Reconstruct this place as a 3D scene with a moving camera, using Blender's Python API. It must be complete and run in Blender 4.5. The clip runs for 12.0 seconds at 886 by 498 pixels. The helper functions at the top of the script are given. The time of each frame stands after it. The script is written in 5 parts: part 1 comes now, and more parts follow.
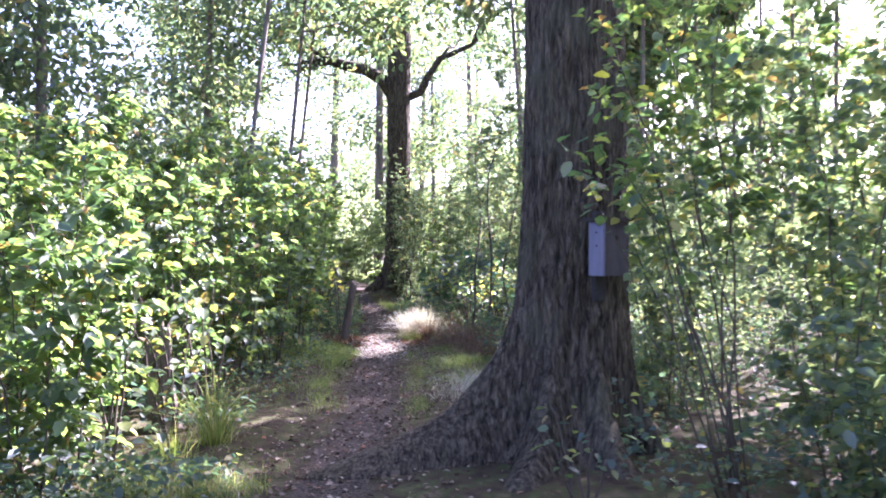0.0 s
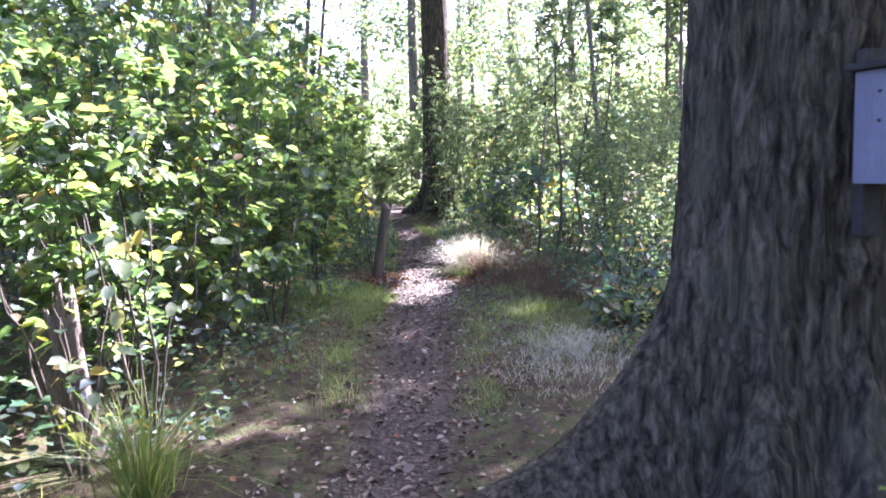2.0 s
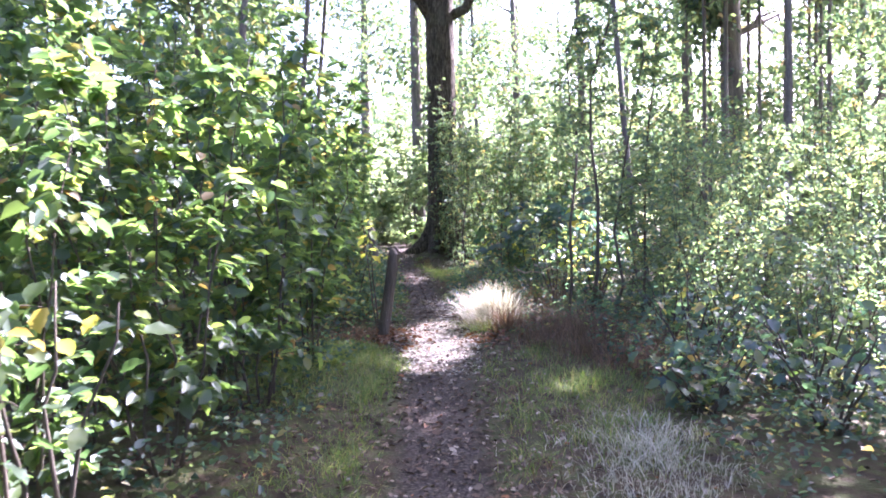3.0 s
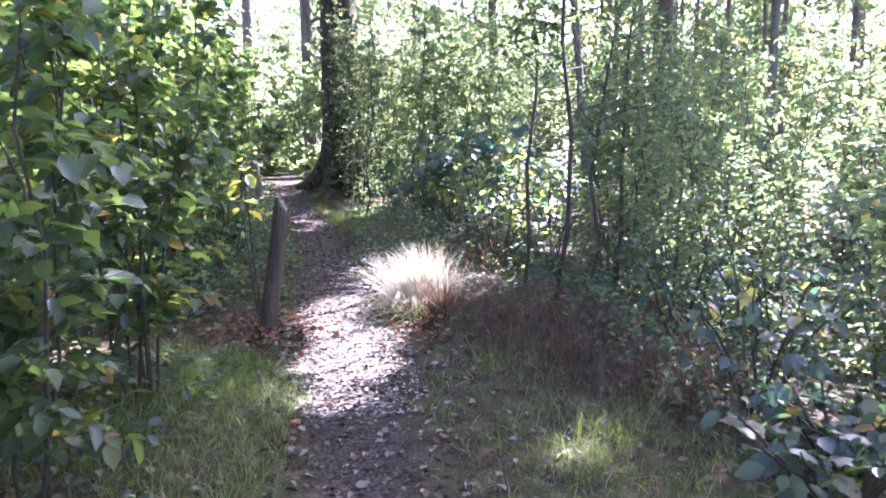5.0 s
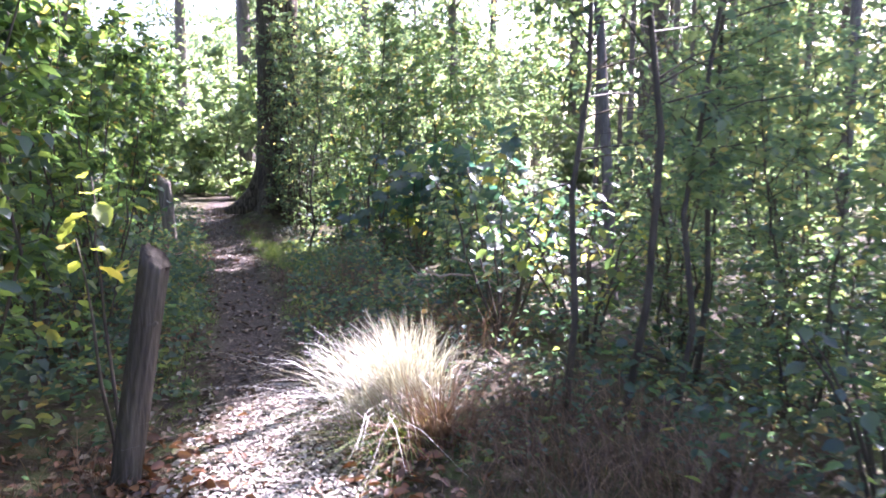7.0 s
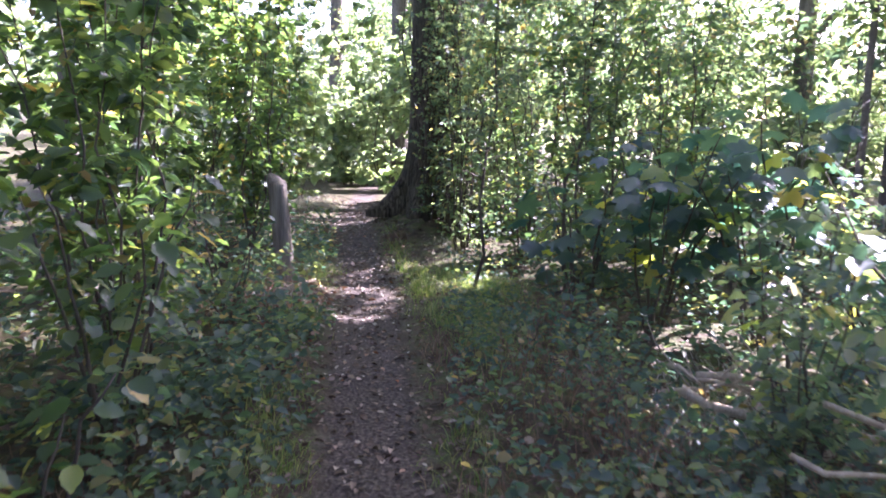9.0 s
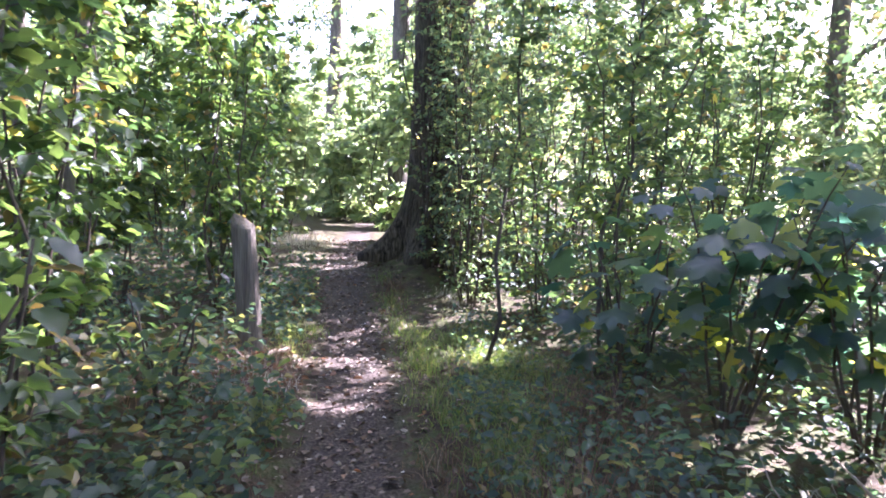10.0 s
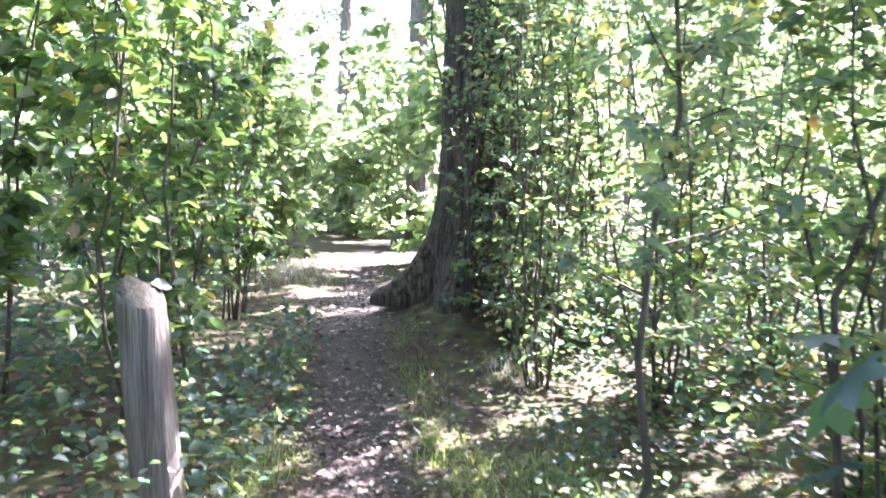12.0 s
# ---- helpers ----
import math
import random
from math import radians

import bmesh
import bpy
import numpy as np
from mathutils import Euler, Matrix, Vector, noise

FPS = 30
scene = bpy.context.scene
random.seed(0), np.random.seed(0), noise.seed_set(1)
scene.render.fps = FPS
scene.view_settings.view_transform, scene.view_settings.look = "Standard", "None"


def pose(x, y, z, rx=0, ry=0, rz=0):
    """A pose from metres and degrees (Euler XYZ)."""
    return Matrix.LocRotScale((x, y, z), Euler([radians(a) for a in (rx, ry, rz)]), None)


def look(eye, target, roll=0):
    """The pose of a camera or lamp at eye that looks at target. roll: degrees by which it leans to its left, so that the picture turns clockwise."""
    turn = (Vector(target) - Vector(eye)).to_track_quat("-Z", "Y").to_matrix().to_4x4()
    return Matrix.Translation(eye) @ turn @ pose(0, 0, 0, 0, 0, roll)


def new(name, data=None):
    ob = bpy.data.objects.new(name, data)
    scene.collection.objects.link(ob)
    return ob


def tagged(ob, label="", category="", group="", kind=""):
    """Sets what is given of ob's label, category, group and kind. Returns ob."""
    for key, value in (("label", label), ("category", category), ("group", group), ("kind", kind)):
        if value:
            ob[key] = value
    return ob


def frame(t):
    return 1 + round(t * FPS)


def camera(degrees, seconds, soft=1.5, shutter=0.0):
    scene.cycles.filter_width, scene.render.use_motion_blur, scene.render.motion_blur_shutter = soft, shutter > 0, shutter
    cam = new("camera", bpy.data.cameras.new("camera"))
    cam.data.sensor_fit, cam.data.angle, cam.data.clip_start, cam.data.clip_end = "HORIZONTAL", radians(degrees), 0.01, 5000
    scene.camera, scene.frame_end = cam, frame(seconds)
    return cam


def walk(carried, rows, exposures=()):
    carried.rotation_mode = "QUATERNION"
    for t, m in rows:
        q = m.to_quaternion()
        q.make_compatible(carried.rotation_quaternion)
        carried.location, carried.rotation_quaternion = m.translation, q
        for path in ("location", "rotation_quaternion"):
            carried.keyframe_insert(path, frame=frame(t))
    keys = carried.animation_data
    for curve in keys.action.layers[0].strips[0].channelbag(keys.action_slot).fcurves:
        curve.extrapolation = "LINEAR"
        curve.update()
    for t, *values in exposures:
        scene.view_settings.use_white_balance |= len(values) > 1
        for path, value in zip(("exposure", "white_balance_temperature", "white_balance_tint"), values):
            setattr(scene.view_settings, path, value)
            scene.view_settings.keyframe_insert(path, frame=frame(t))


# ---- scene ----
EXPOSURES = [(0, 3.4, 5600, 48), (1.5, 3.45, 5550, 46), (2.5, 3.55, 5500, 45), (4.5, 3.5, 5500, 45), (5.5, 3.85, 5300, 52), (6.2, 3.5, 5400, 46), (7.0, 3.5, 5600, 42), (7.5, 3.15, 5700, 40), (9.5, 3.6, 5600, 45), (10.5, 3.8, 5600, 40), (11.5, 4.35, 5600, 36), (12, 4.5, 5600, 35)]
PATH = [
(0.0, -0.006, 0.014, 1.483, 89.93, -0.13, -0.03),
    (0.5, -0.053, 0.648, 1.450, 89.17, 1.43, 1.94),
    (1.0, -0.062, 1.277, 1.408, 86.92, 1.41, 2.05),
    (1.5, -0.150, 1.963, 1.389, 85.45, 0.95, 4.93),
    (2.0, -0.240, 2.598, 1.387, 83.93, 1.53, 2.71),
    (2.5, -0.373, 3.274, 1.407, 86.91, 1.42, 3.91),
    (4.5, -0.734, 5.799, 1.478, 82.38, 1.73, -5.28),
    (5.0, -0.758, 6.386, 1.494, 80.78, 0.95, -5.51),
    (5.5, -0.824, 7.009, 1.474, 80.42, 0.69, -6.91),
    (6.0, -0.781, 7.617, 1.433, 78.85, 0.39, -7.32),
    (6.5, -0.810, 8.253, 1.416, 76.19, 0.59, -11.93),
    (7.0, -0.770, 8.868, 1.384, 82.35, -0.03, -9.62),
    (7.5, -0.775, 9.587, 1.329, 80.78, 1.85, -5.01),
    (9.5, -1.002, 12.785, 1.444, 81.41, -1.19, 2.33),
    (10.0, -1.051, 13.408, 1.431, 83.56, -1.80, 1.60),
    (10.5, -1.136, 14.088, 1.388, 82.81, -0.97, 0.93),
    (11.0, -1.232, 14.691, 1.420, 82.09, -1.65, 0.17),
    (11.5, -1.294, 15.375, 1.423, 82.39, -2.00, 0.36),
    (12.0, -1.378, 16.009, 1.444, 83.84, -0.95, 2.69),
]
cam = camera(60.3, 12.0, soft=1.8, shutter=0.25)
walk(cam, [(t, pose(x, y, z, a, b, c)) for t, x, y, z, a, b, c in PATH], exposures=EXPOSURES)

# ---- light ----
SUN_AZ, SUN_EL = 45.0, 38.0          # degrees from ahead (+y) to the right, degrees above the ground
TO_SUN = Vector((math.sin(radians(SUN_AZ)) * math.cos(radians(SUN_EL)),
                 math.cos(radians(SUN_AZ)) * math.cos(radians(SUN_EL)), math.sin(radians(SUN_EL))))
world = bpy.data.worlds.new("sky")
scene.world = world
world.use_nodes = True
wn = world.node_tree.nodes
sky = wn.new("ShaderNodeTexSky")
sky.sky_type = "NISHITA"
sky.sun_disc = False
sky.sun_elevation, sky.sun_rotation = radians(SUN_EL), radians(SUN_AZ)
sky.air_density, sky.dust_density, sky.ozone_density = 1.0, 3.0, 1.0
wn["Background"].inputs["Strength"].default_value = 0.08
world.node_tree.links.new(sky.outputs[0], wn["Background"].inputs["Color"])
sun_data = bpy.data.lights.new("sun", "SUN")
sun_data.energy, sun_data.angle, sun_data.color = 5.0, radians(0.5), (1.0, 0.94, 0.84)
sun = new("sun", sun_data)
sun.matrix_world = look(TO_SUN * 60, (0, 0, 0))

# ---- materials ----


def mat_new(name):
    m = bpy.data.materials.new(name)
    m.use_nodes = True
    t = m.node_tree
    t.nodes.clear()
    return m, t.nodes, t.links, t.nodes.new("ShaderNodeOutputMaterial")


def ramp(nodes, stops):
    r = nodes.new("ShaderNodeValToRGB")
    els = r.color_ramp.elements
    els[0].position, els[0].color = stops[0][0], (*stops[0][1], 1)
    els[1].position, els[1].color = stops[-1][0], (*stops[-1][1], 1)
    for p, c in stops[1:-1]:
        e = els.new(p)
        e.color = (*c, 1)
    return r


def leaf_material(name, stops, through_gain=2.3, gloss=0.055, rough=0.55, mix=0.55, single=False):
    """A leaf: it reflects its colour, lets yellow-green light through and has a waxy sheen."""
    m, n, l, out = mat_new(name)
    geo = n.new("ShaderNodeNewGeometry")
    col = ramp(n, stops)
    info = n.new("ShaderNodeObjectInfo")
    l.new(info.outputs["Random"] if single else geo.outputs["Random Per Island"], col.inputs[0])
    tex = n.new("ShaderNodeTexNoise")
    tex.inputs["Scale"].default_value = 60
    pos = n.new("ShaderNodeTexCoord")
    l.new(pos.outputs["Object"], tex.inputs["Vector"])
    shade = n.new("ShaderNodeMixRGB")
    shade.blend_type = "MULTIPLY"
    shade.inputs[0].default_value = 0.5
    l.new(col.outputs[0], shade.inputs[1])
    l.new(tex.outputs["Fac"], shade.inputs[2])
    dif = n.new("ShaderNodeBsdfDiffuse")
    l.new(shade.outputs[0], dif.inputs["Color"])
    gain = n.new("ShaderNodeMixRGB")
    gain.blend_type = "MULTIPLY"
    gain.inputs[0].default_value = 1.0
    gain.inputs[2].default_value = (through_gain * 1.12, through_gain * 1.15, through_gain * 0.75, 1)
    l.new(col.outputs[0], gain.inputs[1])
    tra = n.new("ShaderNodeBsdfTranslucent")
    l.new(gain.outputs[0], tra.inputs["Color"])
    both = n.new("ShaderNodeMixShader")
    both.inputs[0].default_value = mix
    l.new(dif.outputs[0], both.inputs[1])
    l.new(tra.outputs[0], both.inputs[2])
    glo = n.new("ShaderNodeBsdfGlossy")
    glo.inputs["Roughness"].default_value = rough
    glo.inputs["Color"].default_value = (0.9, 0.95, 1.0, 1)
    fin = n.new("ShaderNodeMixShader")
    fin.inputs[0].default_value = gloss
    l.new(both.outputs[0], fin.inputs[1])
    l.new(glo.outputs[0], fin.inputs[2])
    l.new(fin.outputs[0], out.inputs["Surface"])
    return m


def rough_material(name, stops, scale=6.0, stretch=(1, 1, 1), bump=0.4, rough=0.85, fine=40.0):
    """Bark, wood, soil: two scales of noise in the colour and in the relief."""
    m, n, l, out = mat_new(name)
    tc = n.new("ShaderNodeTexCoord")
    mp = n.new("ShaderNodeMapping")
    mp.inputs["Scale"].default_value = stretch
    l.new(tc.outputs["Object"], mp.inputs["Vector"])
    a = n.new("ShaderNodeTexNoise")
    a.inputs["Scale"].default_value, a.inputs["Detail"].default_value = scale, 6
    b = n.new("ShaderNodeTexNoise")
    b.inputs["Scale"].default_value, b.inputs["Detail"].default_value = fine, 4
    l.new(mp.outputs[0], a.inputs["Vector"])
    l.new(mp.outputs[0], b.inputs["Vector"])
    mixv = n.new("ShaderNodeMath")
    mixv.operation = "MULTIPLY_ADD"
    mixv.inputs[1].default_value, mixv.inputs[2].default_value = 0.45, 0.0
    l.new(b.outputs["Fac"], mixv.inputs[0])
    addv = n.new("ShaderNodeMath")
    addv.operation = "MULTIPLY_ADD"
    addv.inputs[1].default_value = 0.6
    l.new(a.outputs["Fac"], addv.inputs[0])
    l.new(mixv.outputs[0], addv.inputs[2])
    col = ramp(n, stops)
    l.new(addv.outputs[0], col.inputs[0])
    bs = n.new("ShaderNodeBsdfPrincipled")
    bs.inputs["Roughness"].default_value = rough
    bs.inputs["Specular IOR Level"].default_value = 0.25
    l.new(col.outputs[0], bs.inputs["Base Color"])
    bp = n.new("ShaderNodeBump")
    bp.inputs["Strength"].default_value, bp.inputs["Distance"].default_value = bump, 0.02
    l.new(addv.outputs[0], bp.inputs["Height"])
    l.new(bp.outputs[0], bs.inputs["Normal"])
    l.new(bs.outputs[0], out.inputs["Surface"])
    return m


def bark_material(name, dark, mid, light, size=13.0):
    """Furrowed bark: long plates parted by dark cracks, with grain and grey-green algae."""
    m, n, l, out = mat_new(name)
    tc = n.new("ShaderNodeTexCoord")
    warp = n.new("ShaderNodeTexNoise")
    warp.inputs["Scale"].default_value = 7.0
    warp.inputs["Detail"].default_value = 5
    l.new(tc.outputs["Object"], warp.inputs["Vector"])
    add = n.new("ShaderNodeVectorMath")
    add.operation = "MULTIPLY_ADD"
    add.inputs[1].default_value = (0.05, 0.05, 0.16)
    l.new(warp.outputs["Color"], add.inputs[0])
    l.new(tc.outputs["Object"], add.inputs[2])
    mp = n.new("ShaderNodeMapping")
    mp.inputs["Scale"].default_value = (2.6, 2.6, 0.38)
    l.new(add.outputs[0], mp.inputs["Vector"])
    cell = n.new("ShaderNodeTexVoronoi")
    cell.feature = "DISTANCE_TO_EDGE"
    cell.inputs["Scale"].default_value = size
    l.new(mp.outputs[0], cell.inputs["Vector"])
    plate = n.new("ShaderNodeMapRange")
    plate.inputs["From Max"].default_value = 0.42
    l.new(cell.outputs["Distance"], plate.inputs["Value"])
    grain = n.new("ShaderNodeTexNoise")
    grain.inputs["Scale"].default_value, grain.inputs["Detail"].default_value = 11, 9
    grain.inputs["Roughness"].default_value = 0.68
    l.new(mp.outputs[0], grain.inputs["Vector"])
    blot = n.new("ShaderNodeTexNoise")
    blot.inputs["Scale"].default_value, blot.inputs["Detail"].default_value = 2.2, 4
    l.new(tc.outputs["Object"], blot.inputs["Vector"])
    hgt = n.new("ShaderNodeMath")
    hgt.operation = "MULTIPLY_ADD"
    hgt.inputs[1].default_value = 0.10
    l.new(plate.outputs[0], hgt.inputs[0])
    g2 = n.new("ShaderNodeMath")
    g2.operation = "MULTIPLY"
    g2.inputs[1].default_value = 0.9
    l.new(grain.outputs["Fac"], g2.inputs[0])
    l.new(g2.outputs[0], hgt.inputs[2])
    col = ramp(n, ((0.36, dark), (0.50, mid), (0.68, light)))
    l.new(hgt.outputs[0], col.inputs[0])
    alg = n.new("ShaderNodeMixRGB")
    alg.inputs[2].default_value = (0.10, 0.11, 0.07, 1)
    fac = n.new("ShaderNodeMapRange")
    fac.inputs["From Min"].default_value, fac.inputs["From Max"].default_value, fac.inputs["To Max"].default_value = 0.5, 0.75, 0.5
    l.new(blot.outputs["Fac"], fac.inputs["Value"])
    l.new(fac.outputs[0], alg.inputs[0])
    l.new(col.outputs[0], alg.inputs[1])
    bs = n.new("ShaderNodeBsdfPrincipled")
    bs.inputs["Roughness"].default_value = 0.9
    bs.inputs["Specular IOR Level"].default_value = 0.2
    l.new(alg.outputs[0], bs.inputs["Base Color"])
    bp = n.new("ShaderNodeBump")
    bp.inputs["Strength"].default_value, bp.inputs["Distance"].default_value = 1.0, 0.03
    l.new(hgt.outputs[0], bp.inputs["Height"])
    l.new(bp.outputs[0], bs.inputs["Normal"])
    l.new(bs.outputs[0], out.inputs["Surface"])
    return m


def ground_material():
    """Forest floor: dark trodden soil on the path, leaf mould and moss beside it, pale dry grass in the open."""
    m, n, l, out = mat_new("forest_floor")
    tc = n.new("ShaderNodeTexCoord")
    big, mid, small = (n.new("ShaderNodeTexNoise") for _ in range(3))
    for tex, s, d in ((big, 0.9, 5), (mid, 7.0, 6), (small, 55.0, 4)):
        tex.inputs["Scale"].default_value, tex.inputs["Detail"].default_value = s, d
        l.new(tc.outputs["Object"], tex.inputs["Vector"])
    soil = ramp(n, ((0.3, (0.022, 0.017, 0.013)), (0.5, (0.058, 0.045, 0.037)), (0.72, (0.14, 0.115, 0.095))))
    l.new(small.outputs["Fac"], soil.inputs[0])
    mould = ramp(n, ((0.28, (0.022, 0.017, 0.011)), (0.46, (0.062, 0.046, 0.027)), (0.58, (0.055, 0.068, 0.022)), (0.75, (0.14, 0.105, 0.065))))
    l.new(mid.outputs["Fac"], mould.inputs[0])
    field = ramp(n, ((0.3, (0.22, 0.24, 0.09)), (0.7, (0.42, 0.38, 0.22))))
    l.new(mid.outputs["Fac"], field.inputs[0])
    at = n.new("ShaderNodeAttribute")
    at.attribute_name = "path"
    op = n.new("ShaderNodeAttribute")
    op.attribute_name = "field"
    edge = n.new("ShaderNodeMath")
    edge.operation = "MULTIPLY_ADD"
    edge.inputs[1].default_value = 0.9
    l.new(mid.outputs["Fac"], edge.inputs[0])
    l.new(at.outputs["Fac"], edge.inputs[2])
    cut = n.new("ShaderNodeMapRange")
    cut.inputs["From Min"].default_value, cut.inputs["From Max"].default_value = 0.75, 1.1
    l.new(edge.outputs[0], cut.inputs["Value"])
    one = n.new("ShaderNodeMixRGB")
    l.new(cut.outputs[0], one.inputs[0])
    l.new(mould.outputs[0], one.inputs[1])
    l.new(soil.outputs[0], one.inputs[2])
    two = n.new("ShaderNodeMixRGB")
    l.new(op.outputs["Fac"], two.inputs[0])
    l.new(one.outputs[0], two.inputs[1])
    l.new(field.outputs[0], two.inputs[2])
    bs = n.new("ShaderNodeBsdfPrincipled")
    bs.inputs["Roughness"].default_value = 0.9
    bs.inputs["Specular IOR Level"].default_value = 0.2
    l.new(two.outputs[0], bs.inputs["Base Color"])
    hsum = n.new("ShaderNodeMath")
    l.new(mid.outputs["Fac"], hsum.inputs[0])
    l.new(small.outputs["Fac"], hsum.inputs[1])
    bp = n.new("ShaderNodeBump")
    bp.inputs["Strength"].default_value, bp.inputs["Distance"].default_value = 0.7, 0.03
    l.new(hsum.outputs[0], bp.inputs["Height"])
    l.new(bp.outputs[0], bs.inputs["Normal"])
    l.new(bs.outputs[0], out.inputs["Surface"])
    return m


M_HAZEL = leaf_material("hazel_leaf", ((0.0, (0.040, 0.080, 0.036)), (0.45, (0.070, 0.120, 0.038)), (0.9, (0.115, 0.165, 0.042)), (0.96, (0.24, 0.22, 0.05)), (1.0, (0.22, 0.13, 0.05))))
M_SMALL = leaf_material("birch_leaf", ((0.0, (0.047, 0.085, 0.058)), (0.5, (0.089, 0.130, 0.068)), (0.9, (0.137, 0.170, 0.078)), (1.0, (0.273, 0.220, 0.088))), through_gain=2.6)
M_CANOPY = leaf_material("oak_leaf", ((0.0, (0.037, 0.070, 0.048)), (0.6, (0.084, 0.120, 0.058)), (0.93, (0.126, 0.160, 0.068)), (1.0, (0.252, 0.170, 0.088))))
M_MAPLE = leaf_material("maple_leaf", ((0.0, (0.021, 0.060, 0.058)), (0.8, (0.053, 0.100, 0.058)), (0.93, (0.105, 0.160, 0.058)), (1.0, (0.357, 0.280, 0.078))), gloss=0.06, rough=0.45, single=True)
M_BRAMBLE = leaf_material("bramble_leaf", ((0.0, (0.026, 0.055, 0.048)), (0.7, (0.058, 0.100, 0.053)), (0.9, (0.147, 0.180, 0.058)), (1.0, (0.20, 0.14, 0.06))), gloss=0.04, rough=0.6)
# far leaves are paler and greyer: distance haze put into their colour
M_FAR_HAZED = leaf_material("far_foliage_hazed", ((0.0, (0.08, 0.12, 0.075)), (0.5, (0.14, 0.19, 0.10)), (1.0, (0.22, 0.25, 0.14))), gloss=0.06)
M_HAZEL_ONE = leaf_material("hazel_single_leaf", ((0.0, (0.036, 0.075, 0.032)), (0.45, (0.070, 0.120, 0.038)), (0.85, (0.125, 0.170, 0.045)), (0.95, (0.24, 0.22, 0.05)), (1.0, (0.22, 0.13, 0.05))), gloss=0.06, rough=0.45, single=True)
M_BRAMBLE_ONE = leaf_material("bramble_single_leaf", ((0.0, (0.022, 0.050, 0.040)), (0.6, (0.055, 0.100, 0.050)), (0.9, (0.147, 0.180, 0.058)), (1.0, (0.22, 0.15, 0.06))), gloss=0.06, rough=0.42, single=True)
M_LITTER_ONE = leaf_material("curled_fallen_leaf", ((0.0, (0.06, 0.036, 0.02)), (0.5, (0.17, 0.11, 0.07)), (0.85, (0.32, 0.25, 0.18)), (0.95, (0.46, 0.40, 0.32)), (1.0, (0.36, 0.14, 0.05))), through_gain=0.5, gloss=0.03, rough=0.6, mix=0.15, single=True)
M_RUST = leaf_material("rusty_fallen_leaf", ((0.0, (0.10, 0.045, 0.02)), (0.5, (0.24, 0.10, 0.04)), (0.85, (0.34, 0.17, 0.08)), (1.0, (0.46, 0.36, 0.26))), through_gain=0.6, gloss=0.04, rough=0.55, mix=0.2)
M_YELLOW = leaf_material("yellowing_leaf", ((0.0, (0.20, 0.25, 0.04)), (0.6, (0.32, 0.33, 0.06)), (1.0, (0.36, 0.27, 0.06))), single=True)
M_LITTER = leaf_material("fallen_leaf", ((0.0, (0.06, 0.036, 0.02)), (0.45, (0.15, 0.10, 0.065)), (0.8, (0.28, 0.215, 0.16)), (0.95, (0.46, 0.40, 0.32)), (1.0, (0.36, 0.14, 0.05))), through_gain=0.5, gloss=0.03, rough=0.6, mix=0.15)
M_GRASS = leaf_material("green_grass", ((0.0, (0.06, 0.11, 0.02)), (0.6, (0.12, 0.19, 0.03)), (1.0, (0.28, 0.27, 0.10))), through_gain=1.6, gloss=0.05)
M_DRY = leaf_material("dry_grass", ((0.0, (0.36, 0.32, 0.25)), (0.5, (0.56, 0.54, 0.48)), (1.0, (0.68, 0.67, 0.62))), through_gain=0.9, gloss=0.06, mix=0.35)
# dry pale leaf, lightened further so sunlit path spots read as glaring
M_PALE_SUNLIT = leaf_material("pale_leaf_sunlit", ((0.0, (0.30, 0.25, 0.19)), (0.5, (0.50, 0.45, 0.38)), (1.0, (0.64, 0.60, 0.54))), through_gain=0.5, gloss=0.03, rough=0.6, mix=0.15)
M_BROWN = leaf_material("withered_stems", ((0.0, (0.10, 0.06, 0.035)), (0.6, (0.22, 0.13, 0.07)), (1.0, (0.36, 0.24, 0.14))), through_gain=0.6, gloss=0.04, mix=0.25)
M_OAKBARK = bark_material("oak_bark", (0.013, 0.010, 0.007), (0.070, 0.057, 0.040), (0.17, 0.145, 0.105))
M_BARK = rough_material("grey_bark", ((0.3, (0.06, 0.05, 0.045)), (0.55, (0.15, 0.13, 0.11)), (0.75, (0.26, 0.24, 0.20))), scale=6, stretch=(2, 2, 0.4), bump=0.6)
M_TWIG = rough_material("twig_bark", ((0.3, (0.035, 0.028, 0.022)), (0.6, (0.09, 0.075, 0.055)), (0.8, (0.15, 0.13, 0.09))), scale=12, stretch=(1, 1, 0.4), bump=0.3)
M_POST = rough_material("weathered_post", ((0.25, (0.05, 0.042, 0.035)), (0.5, (0.14, 0.122, 0.10)), (0.7, (0.24, 0.22, 0.175)), (0.85, (0.30, 0.31, 0.225))), scale=5, stretch=(9, 9, 0.5), bump=0.8, fine=16)
# brown wood of the leaning post, its backlit shade put into the colour
M_POST_BACKLIT = rough_material("brown_post_backlit", ((0.25, (0.028, 0.022, 0.016)), (0.5, (0.080, 0.064, 0.047)), (0.75, (0.15, 0.125, 0.09))), scale=4, stretch=(7, 7, 0.5), bump=0.7, fine=14)
M_DEADWOOD = rough_material("dead_wood", ((0.25, (0.14, 0.10, 0.07)), (0.5, (0.34, 0.27, 0.19)), (0.8, (0.55, 0.48, 0.38))), scale=6, stretch=(6, 6, 0.8), bump=0.6)
M_ROTTEN = rough_material("rotten_wood", ((0.25, (0.035, 0.028, 0.022)), (0.5, (0.12, 0.095, 0.075)), (0.8, (0.30, 0.26, 0.21))), scale=5, stretch=(5, 5, 0.8), bump=0.8)
